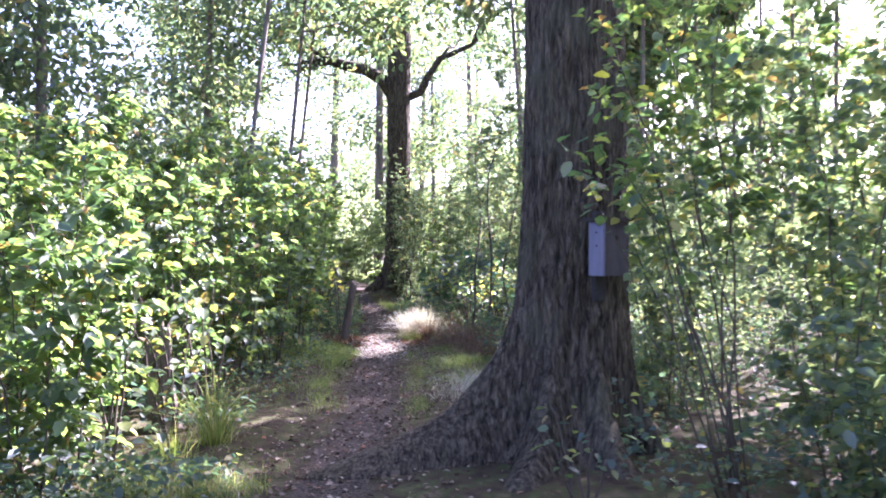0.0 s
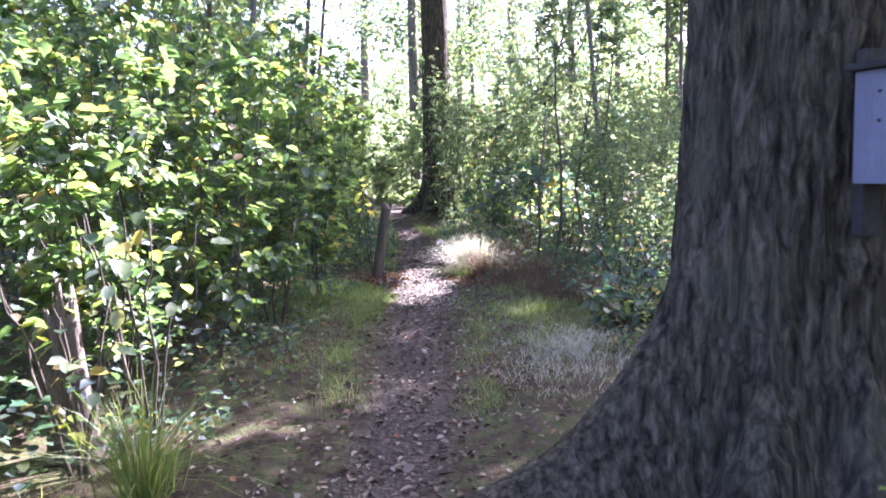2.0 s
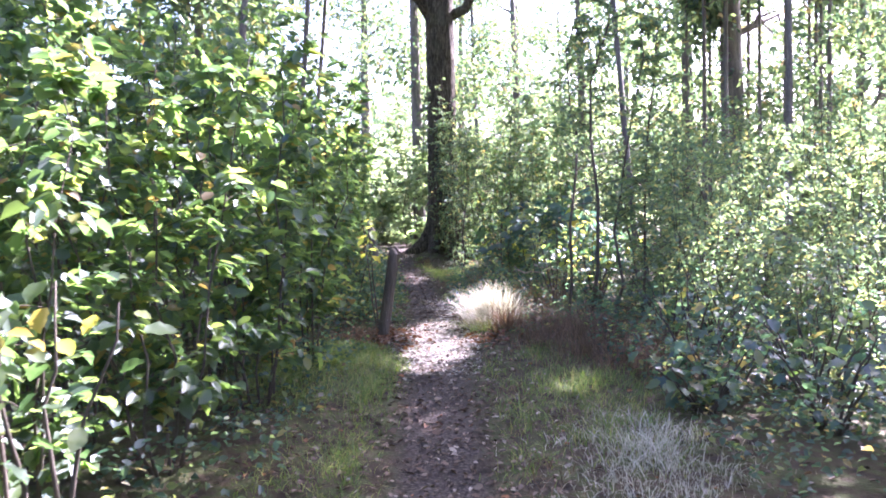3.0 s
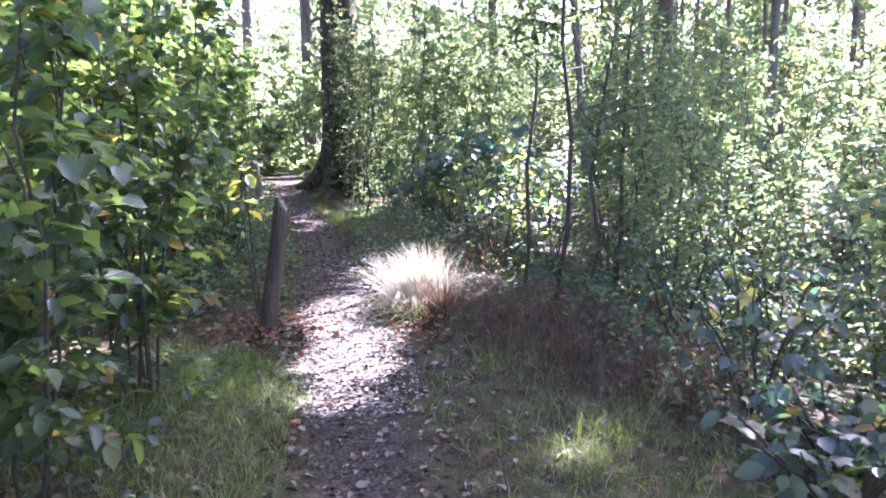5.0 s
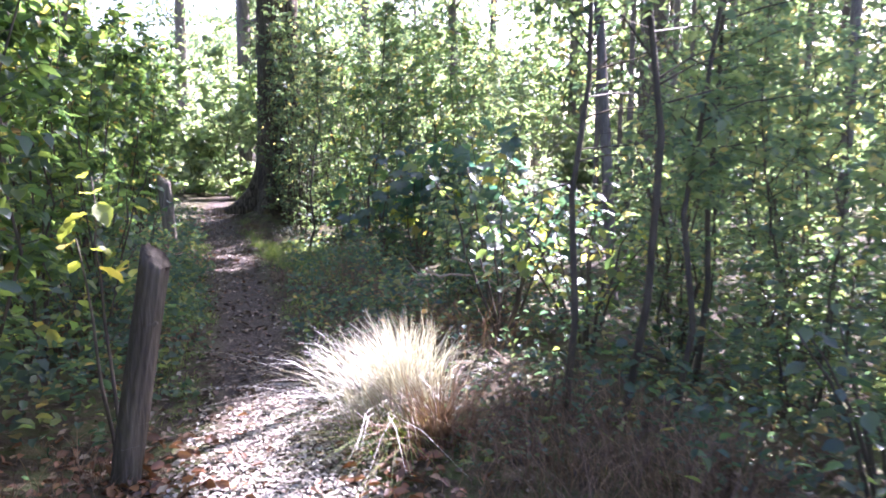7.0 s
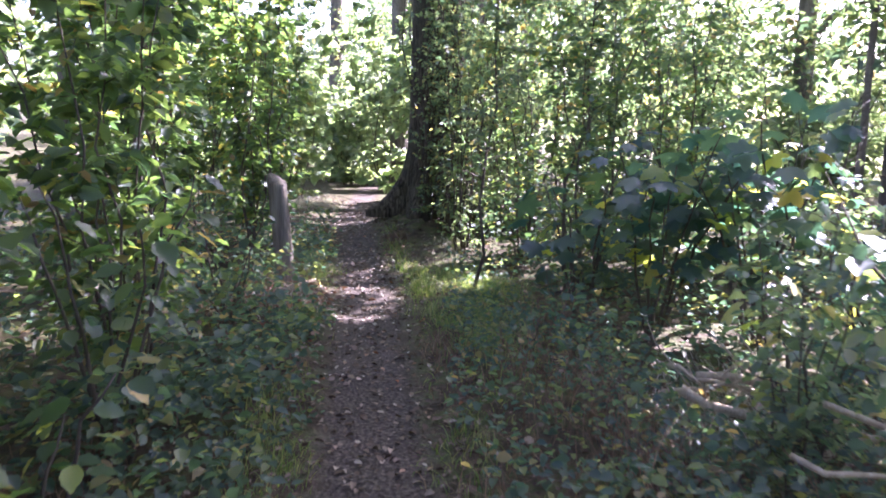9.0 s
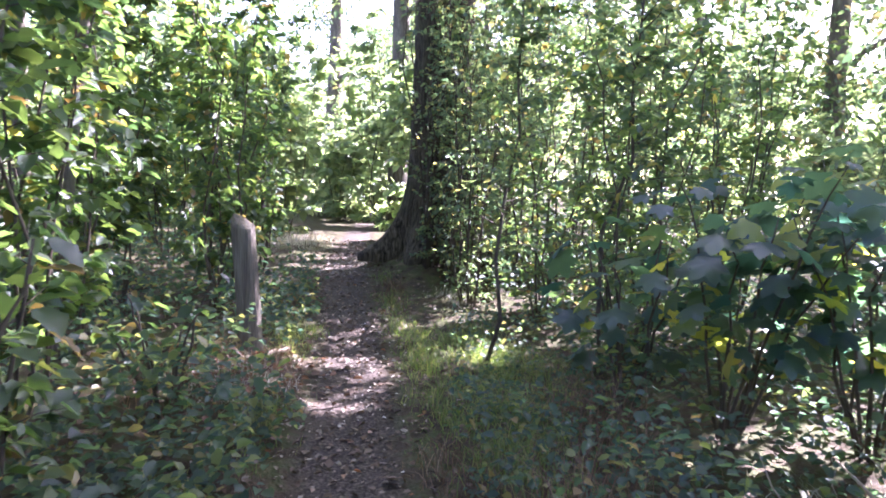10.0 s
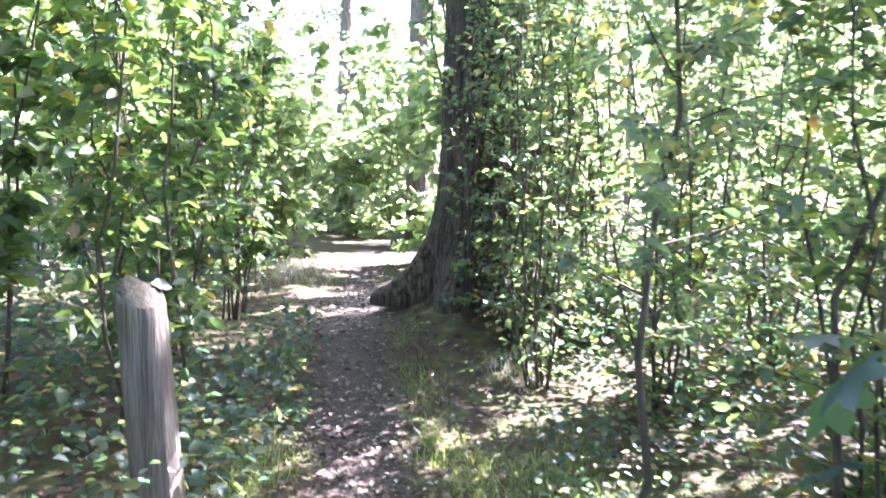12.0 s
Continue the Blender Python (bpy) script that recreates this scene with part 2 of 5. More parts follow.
# board face turned to the sky: its lighter tone is put into the colour
M_BOX_SKYLIT = rough_material("grey_board_skylit", ((0.3, (0.12, 0.12, 0.165)), (0.6, (0.18, 0.18, 0.24)), (0.8, (0.25, 0.25, 0.31))), scale=4, stretch=(5, 5, 0.6), bump=0.2, rough=0.6)
M_BOXDARK = rough_material("dark_felt_and_hole_shade", ((0.3, (0.02, 0.02, 0.02)), (0.7, (0.06, 0.055, 0.05))), scale=12, bump=0.3, rough=0.8)
# the other box boards, with shade put into a darker colour
M_BOX_SHADED = rough_material("grey_board_shaded", ((0.3, (0.045, 0.04, 0.042)), (0.7, (0.10, 0.09, 0.09))), scale=4, stretch=(5, 5, 0.6), bump=0.2, rough=0.7)
M_MOSS = leaf_material("moss", ((0.0, (0.06, 0.09, 0.015)), (1.0, (0.14, 0.17, 0.03))), through_gain=0.9, gloss=0.02)
M_GROUND = ground_material()

# ---- shape helpers ----


class Geo:
    """Collects vertices and faces for one mesh."""

    def __init__(self):
        self.v, self.f = [], []

    def tube(self, pts, radii, sides=6, cap=True):
        pts = [Vector(p) for p in pts]
        base = len(self.v)
        for i, p in enumerate(pts):
            d = (pts[min(i + 1, len(pts) - 1)] - pts[max(i - 1, 0)]).normalized()
            side = d.cross(Vector((0.31, 0.95, 0.05))).normalized()
            up = side.cross(d)
            for k in range(sides):
                a = 2 * math.pi * k / sides
                self.v.append(tuple(p + (side * math.cos(a) + up * math.sin(a)) * radii[i]))
        for i in range(len(pts) - 1):
            for k in range(sides):
                k2 = (k + 1) % sides
                self.f.append((base + i * sides + k, base + i * sides + k2, base + (i + 1) * sides + k2, base + (i + 1) * sides + k))
        if cap:
            self.f.append(tuple(base + k for k in range(sides))[::-1])
            self.f.append(tuple(base + (len(pts) - 1) * sides + k for k in range(sides)))
        return self

    def mesh(self, name, mat, smooth=True):
        me = bpy.data.meshes.new(name)
        me.from_pydata(self.v, [], self.f)
        me.materials.append(mat)
        if smooth:
            me.polygons.foreach_set("use_smooth", [True] * len(me.polygons))
        me.update()
        return me


def put(name, me, parent=None, label=""):
    """Links a mesh as one object, under a thing or a part if one is given."""
    ob = new(name, me)
    if parent is not None:
        ob.parent = parent
    if label:
        ob["label"] = label
    return ob


def thing(name, x, y, z, label, category, group="", kind=""):
    ob = new(name)
    ob.empty_display_size = 0.1
    ob.location = (x, y, z)
    return tagged(ob, label, category, group, kind)


def unit(a):
    return a / np.maximum(np.linalg.norm(a, axis=1, keepdims=True), 1e-9)


def quad_mesh(name, verts, per, quads, mat):
    """A mesh of many equal small pieces: verts (n, per, 3), quads as indices into one piece."""
    n = len(verts)
    q = np.asarray(quads)
    idx = (q[None, :, :] + (np.arange(n) * per)[:, None, None]).reshape(-1)
    nf = n * len(q)
    me = bpy.data.meshes.new(name)
    me.vertices.add(n * per)
    me.vertices.foreach_set("co", np.ascontiguousarray(verts, dtype=np.float32).reshape(-1))
    me.loops.add(nf * 4)
    me.loops.foreach_set("vertex_index", idx.astype(np.int32))
    me.polygons.add(nf)
    me.polygons.foreach_set("loop_start", (np.arange(nf) * 4).astype(np.int32))
    me.update(calc_edges=True)
    me.materials.append(mat)
    return me


# open gaps in the leaf cover, as (x, y, half width, half length, from height) of the sunny spots below them
GAPS = ((-1.04, 12.55, 0.38, 0.66, 0.12), (-0.88, 11.45, 0.38, 0.82, 0.12), (-0.85, 10.45, 0.36, 0.22, 0.4), (-0.50, 12.42, 0.42, 0.42, 0.5), (-0.9, 18.9, 0.25, 0.5, 2.8), (-2.8, 27.5, 1.2, 1.8, 1.0), (-3.0, 31.0, 1.5, 1.6, 1.0), (-2.8, 24.25, 0.55, 0.28, 0.4), (-2.85, 23.2, 0.55, 0.22, 0.4),
        (-1.75, 22.0, 0.7, 0.16, 0.55), (-1.45, 21.3, 0.6, 0.4, 1.6), (-0.4, 20.6, 0.8, 0.9, 2.2), (-1.75, 18.6, 0.30, 0.18, 0.55), (-1.75, 17.75, 0.25, 0.2, 0.55), (-2.25, 18.5, 0.25, 0.22, 0.55),
        (0.95, 16.35, 0.6, 0.5, 0.35), (0.9, 16.4, 1.0, 1.4, 1.0), (2.1, 17.9, 1.0, 1.0, 1.4), (0.0, 13.3, 0.5, 0.45, 1.5), (1.3, 10.8, 0.5, 1.2, 2.3), (2.3, 9.5, 0.5, 1.2, 1.6),
        (0.1, 9.5, 0.22, 0.2, 0.6), (-2.75, 11.15, 0.4, 0.4, 1.7), (1.3, 15.4, 0.4, 0.4, 0.6), (0.15, 12.9, 0.4, 0.4, 1.4))


def lit_through(P, wob):
    """True for the places that would cut the sun off from one of the sunny spots."""
    k = P[:, 2:3] / TO_SUN.z
    g = P[:, :2] - k * np.array([[TO_SUN.x, TO_SUN.y]])
    hit = np.zeros(len(P), bool)
    for x, y, a, b, low in GAPS:
        hit |= (((g[:, 0] - x) / a) ** 4 + ((g[:, 1] - y) / b) ** 4 < wob ** 2) & (P[:, 2] > low)
    return hit


def leaves(name, P, A, N, size, aspect, mat, rs, clear=True):
    """A mesh of leaves: stalk ends P, directions A, upper sides N, lengths size."""
    P, A, N = np.asarray(P, float), unit(np.asarray(A, float)), np.asarray(N, float)
    size = np.asarray(size, float)
    if clear and len(P):
        keep = ~lit_through(P, rs.uniform(0.7, 1.3, len(P)))
        P, A, N, size = P[keep], A[keep], N[keep], size[keep]
    S = unit(np.cross(A, N))
    U = np.cross(S, A)
    L = size[:, None]
    W = L * aspect * rs.uniform(0.85, 1.15, (len(P), 1))
    fold = rs.uniform(0.05, 0.35, (len(P), 1)) * W
    droop = rs.uniform(0.0, 0.3, (len(P), 1)) * L
    v = np.stack([P, P + A * L * 0.28 - S * W * 0.42 + U * fold, P + A * L * 0.66 - S * W * 0.40 + U * (fold - droop * 0.4), P + A * L - U * droop,
                  P + A * L * 0.66 + S * W * 0.40 + U * (fold - droop * 0.4), P + A * L * 0.28 + S * W * 0.42 + U * fold], axis=1)
    return quad_mesh(name, v, 6, ((0, 3, 2, 1), (0, 5, 4, 3)), mat)


def blades(name, P, H, lean, width, mat, rs):
    """Grass: P roots, H lengths, lean how far the tips bow over (n, 2)."""
    n = len(P)
    a = rs.uniform(0, 2 * math.pi, n)
    S = np.stack([np.cos(a), np.sin(a), np.zeros(n)], 1) * width[:, None]
    out = np.concatenate([lean, np.zeros((n, 1))], 1)
    rows = []
    for t, w in ((0, 1.0), (0.4, 0.9), (0.75, 0.6), (1.0, 0.08)):
        c = P + out * (t ** 2)
        c[:, 2] += H * (t - 0.35 * t ** 3 * np.minimum(np.linalg.norm(lean, axis=1) / np.maximum(H, 1e-6), 1.4))
        rows += [c - S * w * 0.5, c + S * w * 0.5]
    v = np.stack(rows, axis=1)
    return quad_mesh(name, v, 8, ((0, 1, 3, 2), (2, 3, 5, 4), (4, 5, 7, 6)), mat)


# ---- ground ----
LINE_Y = (-8, 0, 4.9, 6.5, 9.0, 12.4, 15.0, 18.4, 24.0, 29.0, 40.0, 60.0)
LINE_X = (0.3, -0.1, -0.72, -0.64, -0.80, -0.98, -1.30, -1.75, -2.70, -3.15, -3.6, -5.0)


def path_x(y):
    return np.interp(y, LINE_Y, LINE_X)


def ground_z(x, y):
    """Height of the forest floor: a path trodden a little hollow, low bumps beside it."""
    x, y = np.asarray(x, float), np.asarray(y, float)
    d = np.abs(x - path_x(y))
    near = np.clip((d - 0.2) / 0.55, 0, 1)
    z = 0.02 * np.sin(1.7 * x + 0.6 * y) * near + 0.085 * near * (0.6 + 0.4 * np.sin(0.9 * y + 1.3 * x + 1)) + 0.012 * np.sin(5.1 * x + 2.0) * np.sin(4.3 * y)
    z += 0.006 * np.sin(11.3 * x + 3 * np.sin(2 * y)) * np.sin(9.7 * y + 1)
    z -= 0.28 * np.exp(-((x - 2.6) / 0.8) ** 2) * np.clip((y - 6) / 3, 0, 1) * np.clip((18 - y) / 4, 0, 1)
    z -= 0.22 * np.exp(-((x - 0.3) / 0.38) ** 2 - ((y - 15.4) / 1.1) ** 2)
    z += 0.30 * np.exp(-((x + 1.35) / 0.95) ** 2 - ((y - 22.9) / 1.1) ** 2)
    far = np.clip((np.hypot(x, y - 10) - 25) / 60, 0, 1)
    return z + far * 0.8 * np.sin(0.05 * x + 1) * np.sin(0.04 * y)


def spaced(lo, hi, step, reach, grow=1.16):
    mid = list(np.arange(lo, hi + 1e-6, step))
    a, s = [], step
    while (a[-1] if a else 0) < reach:
        s *= grow
        a.append((a[-1] if a else 0) + s)
    return np.array([lo - v for v in reversed(a)] + mid + [hi + v for v in a])


def ground():
    xs, ys = spaced(-5, 4, 0.11, 900), spaced(-2, 28, 0.11, 900)
    X, Y = np.meshgrid(xs, ys)
    Z = ground_z(X, Y)
    v = np.stack([X, Y, Z], -1).reshape(-1, 3)
    nx, ny = len(xs), len(ys)
    i = (np.arange(ny - 1)[:, None] * nx + np.arange(nx - 1)[None, :]).reshape(-1)
    q = np.stack([i, i + 1, i + nx + 1, i + nx], 1)
    me = bpy.data.meshes.new("ground")
    me.vertices.add(len(v))
    me.vertices.foreach_set("co", v.astype(np.float32).reshape(-1))
    me.loops.add(q.size)
    me.loops.foreach_set("vertex_index", q.astype(np.int32).reshape(-1))
    me.polygons.add(len(q))
    me.polygons.foreach_set("loop_start", (np.arange(len(q)) * 4).astype(np.int32))
    me.polygons.foreach_set("use_smooth", np.ones(len(q), bool))
    me.update(calc_edges=True)
    d = np.abs(v[:, 0] - path_x(v[:, 1]))
    at = me.attributes.new("path", "FLOAT", "POINT")
    at.data.foreach_set("value", np.clip(1.08 - d / 0.40, 0, 1).astype(np.float32))
    at = me.attributes.new("field", "FLOAT", "POINT")
    at.data.foreach_set("value", (np.clip((v[:, 0] - 7) / 5, 0, 1) * np.clip((v[:, 1] - 2) / 8, 0, 1)).astype(np.float32))
    me.materials.append(M_GROUND)
    return tagged(put("ground", me), "forest floor of dark trodden soil, leaf mould and moss", "ground", kind="structure")


floor = ground()

# ---- trees ----


def trunk_mesh(name, height, r_base, r_top, roots, mat, sides=72, rows=110, rough=0.03, bend=(0, 0), seed=1, plates=26):
    """A trunk with root flares, as (angle, reach, width, fade), and ridged bark."""
    v, f = [], []
    for j in range(rows + 1):
        u = (j / rows) ** 1.5
        z = -0.15 + u * (height + 0.15)
        r0 = r_base + (r_top - r_base) * min(z / height, 1)
        for k in range(sides):
            a = 2 * math.pi * k / sides
            r = r0
            for ra, reach, wide, fade in roots:
                da = math.atan2(math.sin(a - ra), math.cos(a - ra))
                r += reach * math.exp(-(da / wide) ** 2) * math.exp(-max(z, -0.05) / fade)
            p = Vector((math.cos(a) * plates / 6.28 * 1.1, math.sin(a) * plates / 6.28 * 1.1, z * 3.2 + seed * 7))
            ridge = 1 - abs(noise.noise(p)) * 2.2
            r += rough * (ridge - 0.5) + rough * 0.8 * noise.noise(Vector((math.cos(a) * 2, math.sin(a) * 2, z * 0.9 + seed)))
            v.append((math.cos(a) * r + bend[0] * z / height, math.sin(a) * r + bend[1] * z / height, z))
    for j in range(rows):
        for k in range(sides):
            k2 = (k + 1) % sides
            f.append((j * sides + k, j * sides + k2, (j + 1) * sides + k2, (j + 1) * sides + k))
    f.append(tuple(rows * sides + k for k in range(sides)))
    g = Geo()
    g.v, g.f = v, f
    return g.mesh(name, mat)


def curved(a, b, rs, n=7, wob=0.08, sag=0.0):
    a, b = Vector(a), Vector(b)
    size = (b - a).length
    off = Vector((0, 0, 0))
    pts = []
    for i in range(n + 1):
        t = i / n
        if 0 < i < n:
            off = off * 0.5 + Vector(rs.normal(0, 1, 3)) * wob * size * 0.35
        p = a.lerp(b, t) + (off if 0 < i < n else Vector((0, 0, 0)))
        p.z += sag * size * math.sin(math.pi * t)
        pts.append(p)
    return pts


def limb_mesh(name, a, b, r0, r1, rs, mat, forks=4, wob=0.1):
    """A limb with a few forks; returns the mesh and the twig ends."""
    g = Geo()
    pts = curved(a, b, rs, 8, wob)
    g.tube(pts, [r0 + (r1 - r0) * i / 8 for i in range(9)], 8)
    ends = [pts[-1]]
    size = (pts[-1] - pts[0]).length
    for _ in range(forks):
        i = rs.randint(3, 8)
        d = (pts[i] - pts[i - 1]).normalized() + Vector(rs.normal(0, 0.6, 3)) + Vector((0, 0, 0.2))
        e = pts[i] + d.normalized() * size * rs.uniform(0.2, 0.5)
        sub = curved(pts[i], e, rs, 5, 0.15)
        rr = (r0 + (r1 - r0) * i / 8) * 0.55
        g.tube(sub, [rr * (1 - 0.8 * q / 5) for q in range(6)], 6)
        ends.append(e)
        for _ in range(2):
            s = sub[rs.randint(2, 5)]
            e2 = s + (Vector(rs.normal(0, 1, 3)) + Vector((0, 0, 0.3))).normalized() * size * rs.uniform(0.1, 0.25)
            g.tube(curved(s, e2, rs, 3, 0.15), [rr * 0.4, rr * 0.3, rr * 0.2, rr * 0.1], 5)
            ends.append(e2)
    return g.mesh(name, mat), ends


def spray(centres, radius, per, size, rs, flat=0.6):
    """Leaves in loose clumps round the given centres."""
    c = np.asarray([tuple(p) for p in centres])
    k = rs.randint(0, len(c), int(per * len(c)))
    off = rs.normal(0, 1, (len(k), 3)) * radius * np.array([1, 1, flat])
    off *= rs.uniform(0.3, 1.0, (len(k), 1))
    A = unit(off) + rs.normal(0, 0.7, (len(k), 3)) + np.array([0, 0, -0.25])
    N = rs.normal(0, 0.55, (len(k), 3)) + np.array([0, 0, 1])
    return c[k] + off, A, N, size * rs.uniform(0.6, 1.25, len(k))


def tree(x, y, height, r_base, r_top, label, seed, roots=(), limbs=(), auto=0, crown_from=5.0, crown_r=3.0, clumps=40, per=90, leaf=0.11,
         mat=None, bark=None, bend=(0, 0), sides=20, rows=30, rough=0.012, plates=14, name="tree", group="trees of the wood", radius=0.75, dense=2.2, skirt=0):
    rs = np.random.RandomState(seed)
    t = thing(name, x, y, float(ground_z(x, y)), label, "tree", group)
    bark = bark or M_BARK
    put("trunk", trunk_mesh("trunk", height, r_base, r_top, roots, bark, sides, rows, rough, bend, seed, plates), t)
    ends = []
    for a, b, r0, r1, fk in limbs:
        me, e = limb_mesh("limb", a, b, r0, r1, rs, bark, fk)
        put("limb", me, t)
        ends += e
    for i in range(auto):
        ang = 2.4 * i + rs.uniform(-0.5, 0.5)
        z0 = crown_from * 0.75 + (height - crown_from * 0.8) * (i + rs.uniform(0, 0.6)) / auto
        reach = crown_r * rs.uniform(0.6, 1.0) * (1 - 0.4 * z0 / height)
        a = (bend[0] * z0 / height, bend[1] * z0 / height, z0)
        b = (a[0] + math.cos(ang) * reach, a[1] + math.sin(ang) * reach, z0 + reach * rs.uniform(0.25, 0.8))
        rr = max(0.02, 0.4 * (r_base + (r_top - r_base) * z0 / height))
        me, e = limb_mesh("limb", a, b, rr, 0.012, rs, bark, 4)
        put("limb", me, t)
        ends += e
    extra = []
    while len(extra) < max(0, clumps - len(ends)):
        p = rs.normal(0, 0.5, 3)
        zz = crown_from + (height * 1.08 - crown_from) * rs.uniform(0, 1)
        w = math.sin(math.pi * min(0.95, 0.12 + 0.85 * (zz - crown_from) / max(height * 1.08 - crown_from, 0.1)))
        extra.append((p[0] * crown_r * w + bend[0], p[1] * crown_r * w + bend[1], zz))
    for _ in range(skirt):
        zz = rs.uniform(2.2, crown_from)
        extra.append((bend[0] * zz / height + rs.normal(0, 0.5), bend[1] * zz / height + rs.normal(0, 0.5), zz))
    P, A, N, S = spray(ends + extra, radius, per * dense, leaf, rs)
    P[:, 2] = np.maximum(P[:, 2], 0.4)
    wp = P + np.array([x, y, 0])
    keep = ~lit_through(wp, rs.uniform(0.7, 1.3, len(P)))
    me = leaves("crown", P[keep], A[keep], N[keep], S[keep], 0.62, mat or M_CANOPY, rs, clear=False)
    put("crown", me, t)
    return t


# the great oak beside the path, with a long root towards the path
tree(0.97, 5.66, 9.5, 0.405, 0.23, "great oak with furrowed dark bark and a broad root flare", 3,
     roots=((radians(200), 1.15, 0.24, 0.38), (radians(165), 0.55, 0.22, 0.34), (radians(243), 0.52, 0.20, 0.30), (radians(282), 0.50, 0.22, 0.32), (radians(325), 0.42, 0.22, 0.28), (radians(10), 0.34, 0.28, 0.25), (radians(100), 0.5, 0.3, 0.3), (radians(215), 0.25, 0.9, 0.45)),
     auto=9, crown_from=5.4, crown_r=4.2, clumps=70, per=70, leaf=0.12, bark=M_OAKBARK, sides=200, rows=300, rough=0.034, plates=44, name="oak_tree", group="oaks by the path")
# the forked oak at the bend
tree(-1.36, 22.9, 12.0, 0.37, 0.31, "old forked oak with dark trunk beside the bend", 5,
     roots=((radians(190), 0.52, 0.24, 0.34), (radians(250), 0.3, 0.5, 0.35), (radians(330), 0.4, 0.4, 0.3), (radians(80), 0.4, 0.4, 0.3)),
     limbs=(((-0.05, 0, 5.5), (-3.7, 0.3, 7.8), 0.20, 0.10, 7), ((-3.6, 0.3, 7.75), (-7.4, 0.1, 8.3), 0.10, 0.02, 8), ((0.15, 0, 5.6), (3.3, -0.3, 8.3), 0.14, 0.03, 8), ((0.1, 0, 8.2), (2.4, 1.0, 11.0), 0.12, 0.02, 5), ((0.0, 0, 8.6), (-2.4, -1.0, 12.2), 0.12, 0.02, 5), ((-0.1, 0.1, 7.2), (-1.2, 1.4, 10.0), 0.10, 0.02, 5), ((-2.2, 0.2, 6.9), (-3.0, 0.6, 9.2), 0.07, 0.02, 6)),
     auto=0, crown_from=6.4, crown_r=5.6, clumps=130, per=52, leaf=0.13, bark=M_OAKBARK, dense=1.4, bend=(0.08, 0.0), sides=72, rows=110, rough=0.018, plates=30, name="oak_tree", group="oaks by the path")
# slimmer trees further on
TREES = (  # x, y, height, base radius, crown radius, clumps, per, crown from
    (-2.5, 30.0, 13, 0.22, 2.6, 45, 60, 6.5), (-6.3, 43.5, 14, 0.32, 3.4, 50, 60, 7.0), (12.9, 27.0, 12, 0.22, 3.0, 40, 50, 5.5), (-4.2, 58.0, 16, 0.3, 4.5, 60, 60, 5.5), (2.5, 62.0, 16, 0.3, 4.5, 60, 60, 6.0), (5.9, 23.2, 13, 0.33, 3.6, 40, 60, 6.5),
    (6.4, 29.3, 12, 0.24, 3.0, 40, 60, 5.5), (18.5, 41.0, 12, 0.28, 3.6, 40, 60, 5.0), (24.0, 39.0, 12, 0.33, 3.6, 40, 60, 5.5),
    (10.5, 47.0, 13, 0.25, 3.2, 40, 50, 5.0), (13.5, 33.0, 11, 0.22, 3.0, 40, 50, 5.0), (1.6, 41.0, 13, 0.24, 3.2, 40, 50, 5.5),
    (-9.5, 31.0, 12, 0.2, 3.4, 40, 60, 4.5), (-12.0, 20.0, 11, 0.22, 3.4, 45, 60, 4.0), (-9.0, 13.0, 10, 0.16, 3.0, 40, 60, 4.0),
    (-14.5, 41.0, 13, 0.25, 4.0, 45, 60, 4.5), (-1.5, 52.0, 14, 0.25, 4.0, 45, 60, 5.0), (9.2, 11.0, 11, 0.2, 3.0, 40, 50, 5.5),
    (11.5, 19.5, 12, 0.22, 3.2, 40, 50, 5.5), (6.0, 38.0, 12, 0.18, 2.6, 36, 50, 5.0), (3.2, 30.0, 11, 0.16, 2.6, 40, 60, 4.5), (8.0, 2.0, 11, 0.2, 3.0, 40, 50, 5.0), (-6.0, -6.0, 12, 0.25, 3.6, 40, 50, 5.0), (5.0, -7.0, 12, 0.25, 3.6, 40, 50, 5.0))
for i, (x, y, h, r, cr, cl, per, cf) in enumerate(TREES):
    tree(x, y, h, r, r * 0.4, "tall slim woodland tree with grey bark", 20 + i, roots=((i * 1.1, 0.12, 0.6, 0.25), (i * 1.1 + 2.2, 0.12, 0.6, 0.25)), auto=6, crown_from=cf - (1.6 if y > 28 else 0), crown_r=cr,
         clumps=cl, per=per, leaf=0.20, bend=(0.3 * math.sin(i * 2.1), 0.2 * math.cos(i)), radius=1.15, skirt=18 if y > 26 and x > -2 else 0 if x < -2 else 7, dense=0.45 if x > 0 and y < 28 else 1.0)

# a forked tree on the far side of the open ground
tree(11.5, 28.4, 8.0, 0.15, 0.05, "forked field-edge tree with bare lower limbs", 140, limbs=(((0, 0, 3.7), (-1.9, 0, 6.2), 0.08, 0.02, 5), ((0, 0, 3.9), (1.9, 0.3, 6.6), 0.08, 0.02, 5)), auto=3, crown_from=5.4, crown_r=2.4, clumps=36, per=40, leaf=0.18, radius=0.8, dense=0.8)
# leafy trees behind the left thicket
for i, (x, y, h, cf, cr) in enumerate(((-6.6, 12.5, 8.0, 3.4, 2.0), (-5.6, 17.8, 8.4, 3.8, 1.9), (-7.6, 8.0, 7.6, 3.2, 2.0), (-6.4, 22.5, 8.6, 3.8, 2.0), (4.0, 44.0, 12.0, 4.5, 3.0), (-0.4, 38.0, 12.0, 5.0, 2.6))):
    tree(x, y, h, 0.12, 0.04, "leafy young woodland tree behind the thicket", 90 + i, auto=6, crown_from=cf, crown_r=cr, clumps=50, per=45, leaf=0.15, bend=(0.2 * math.sin(i), 0.1), radius=0.8, dense=1.3, name="young_tree", group="young trees")
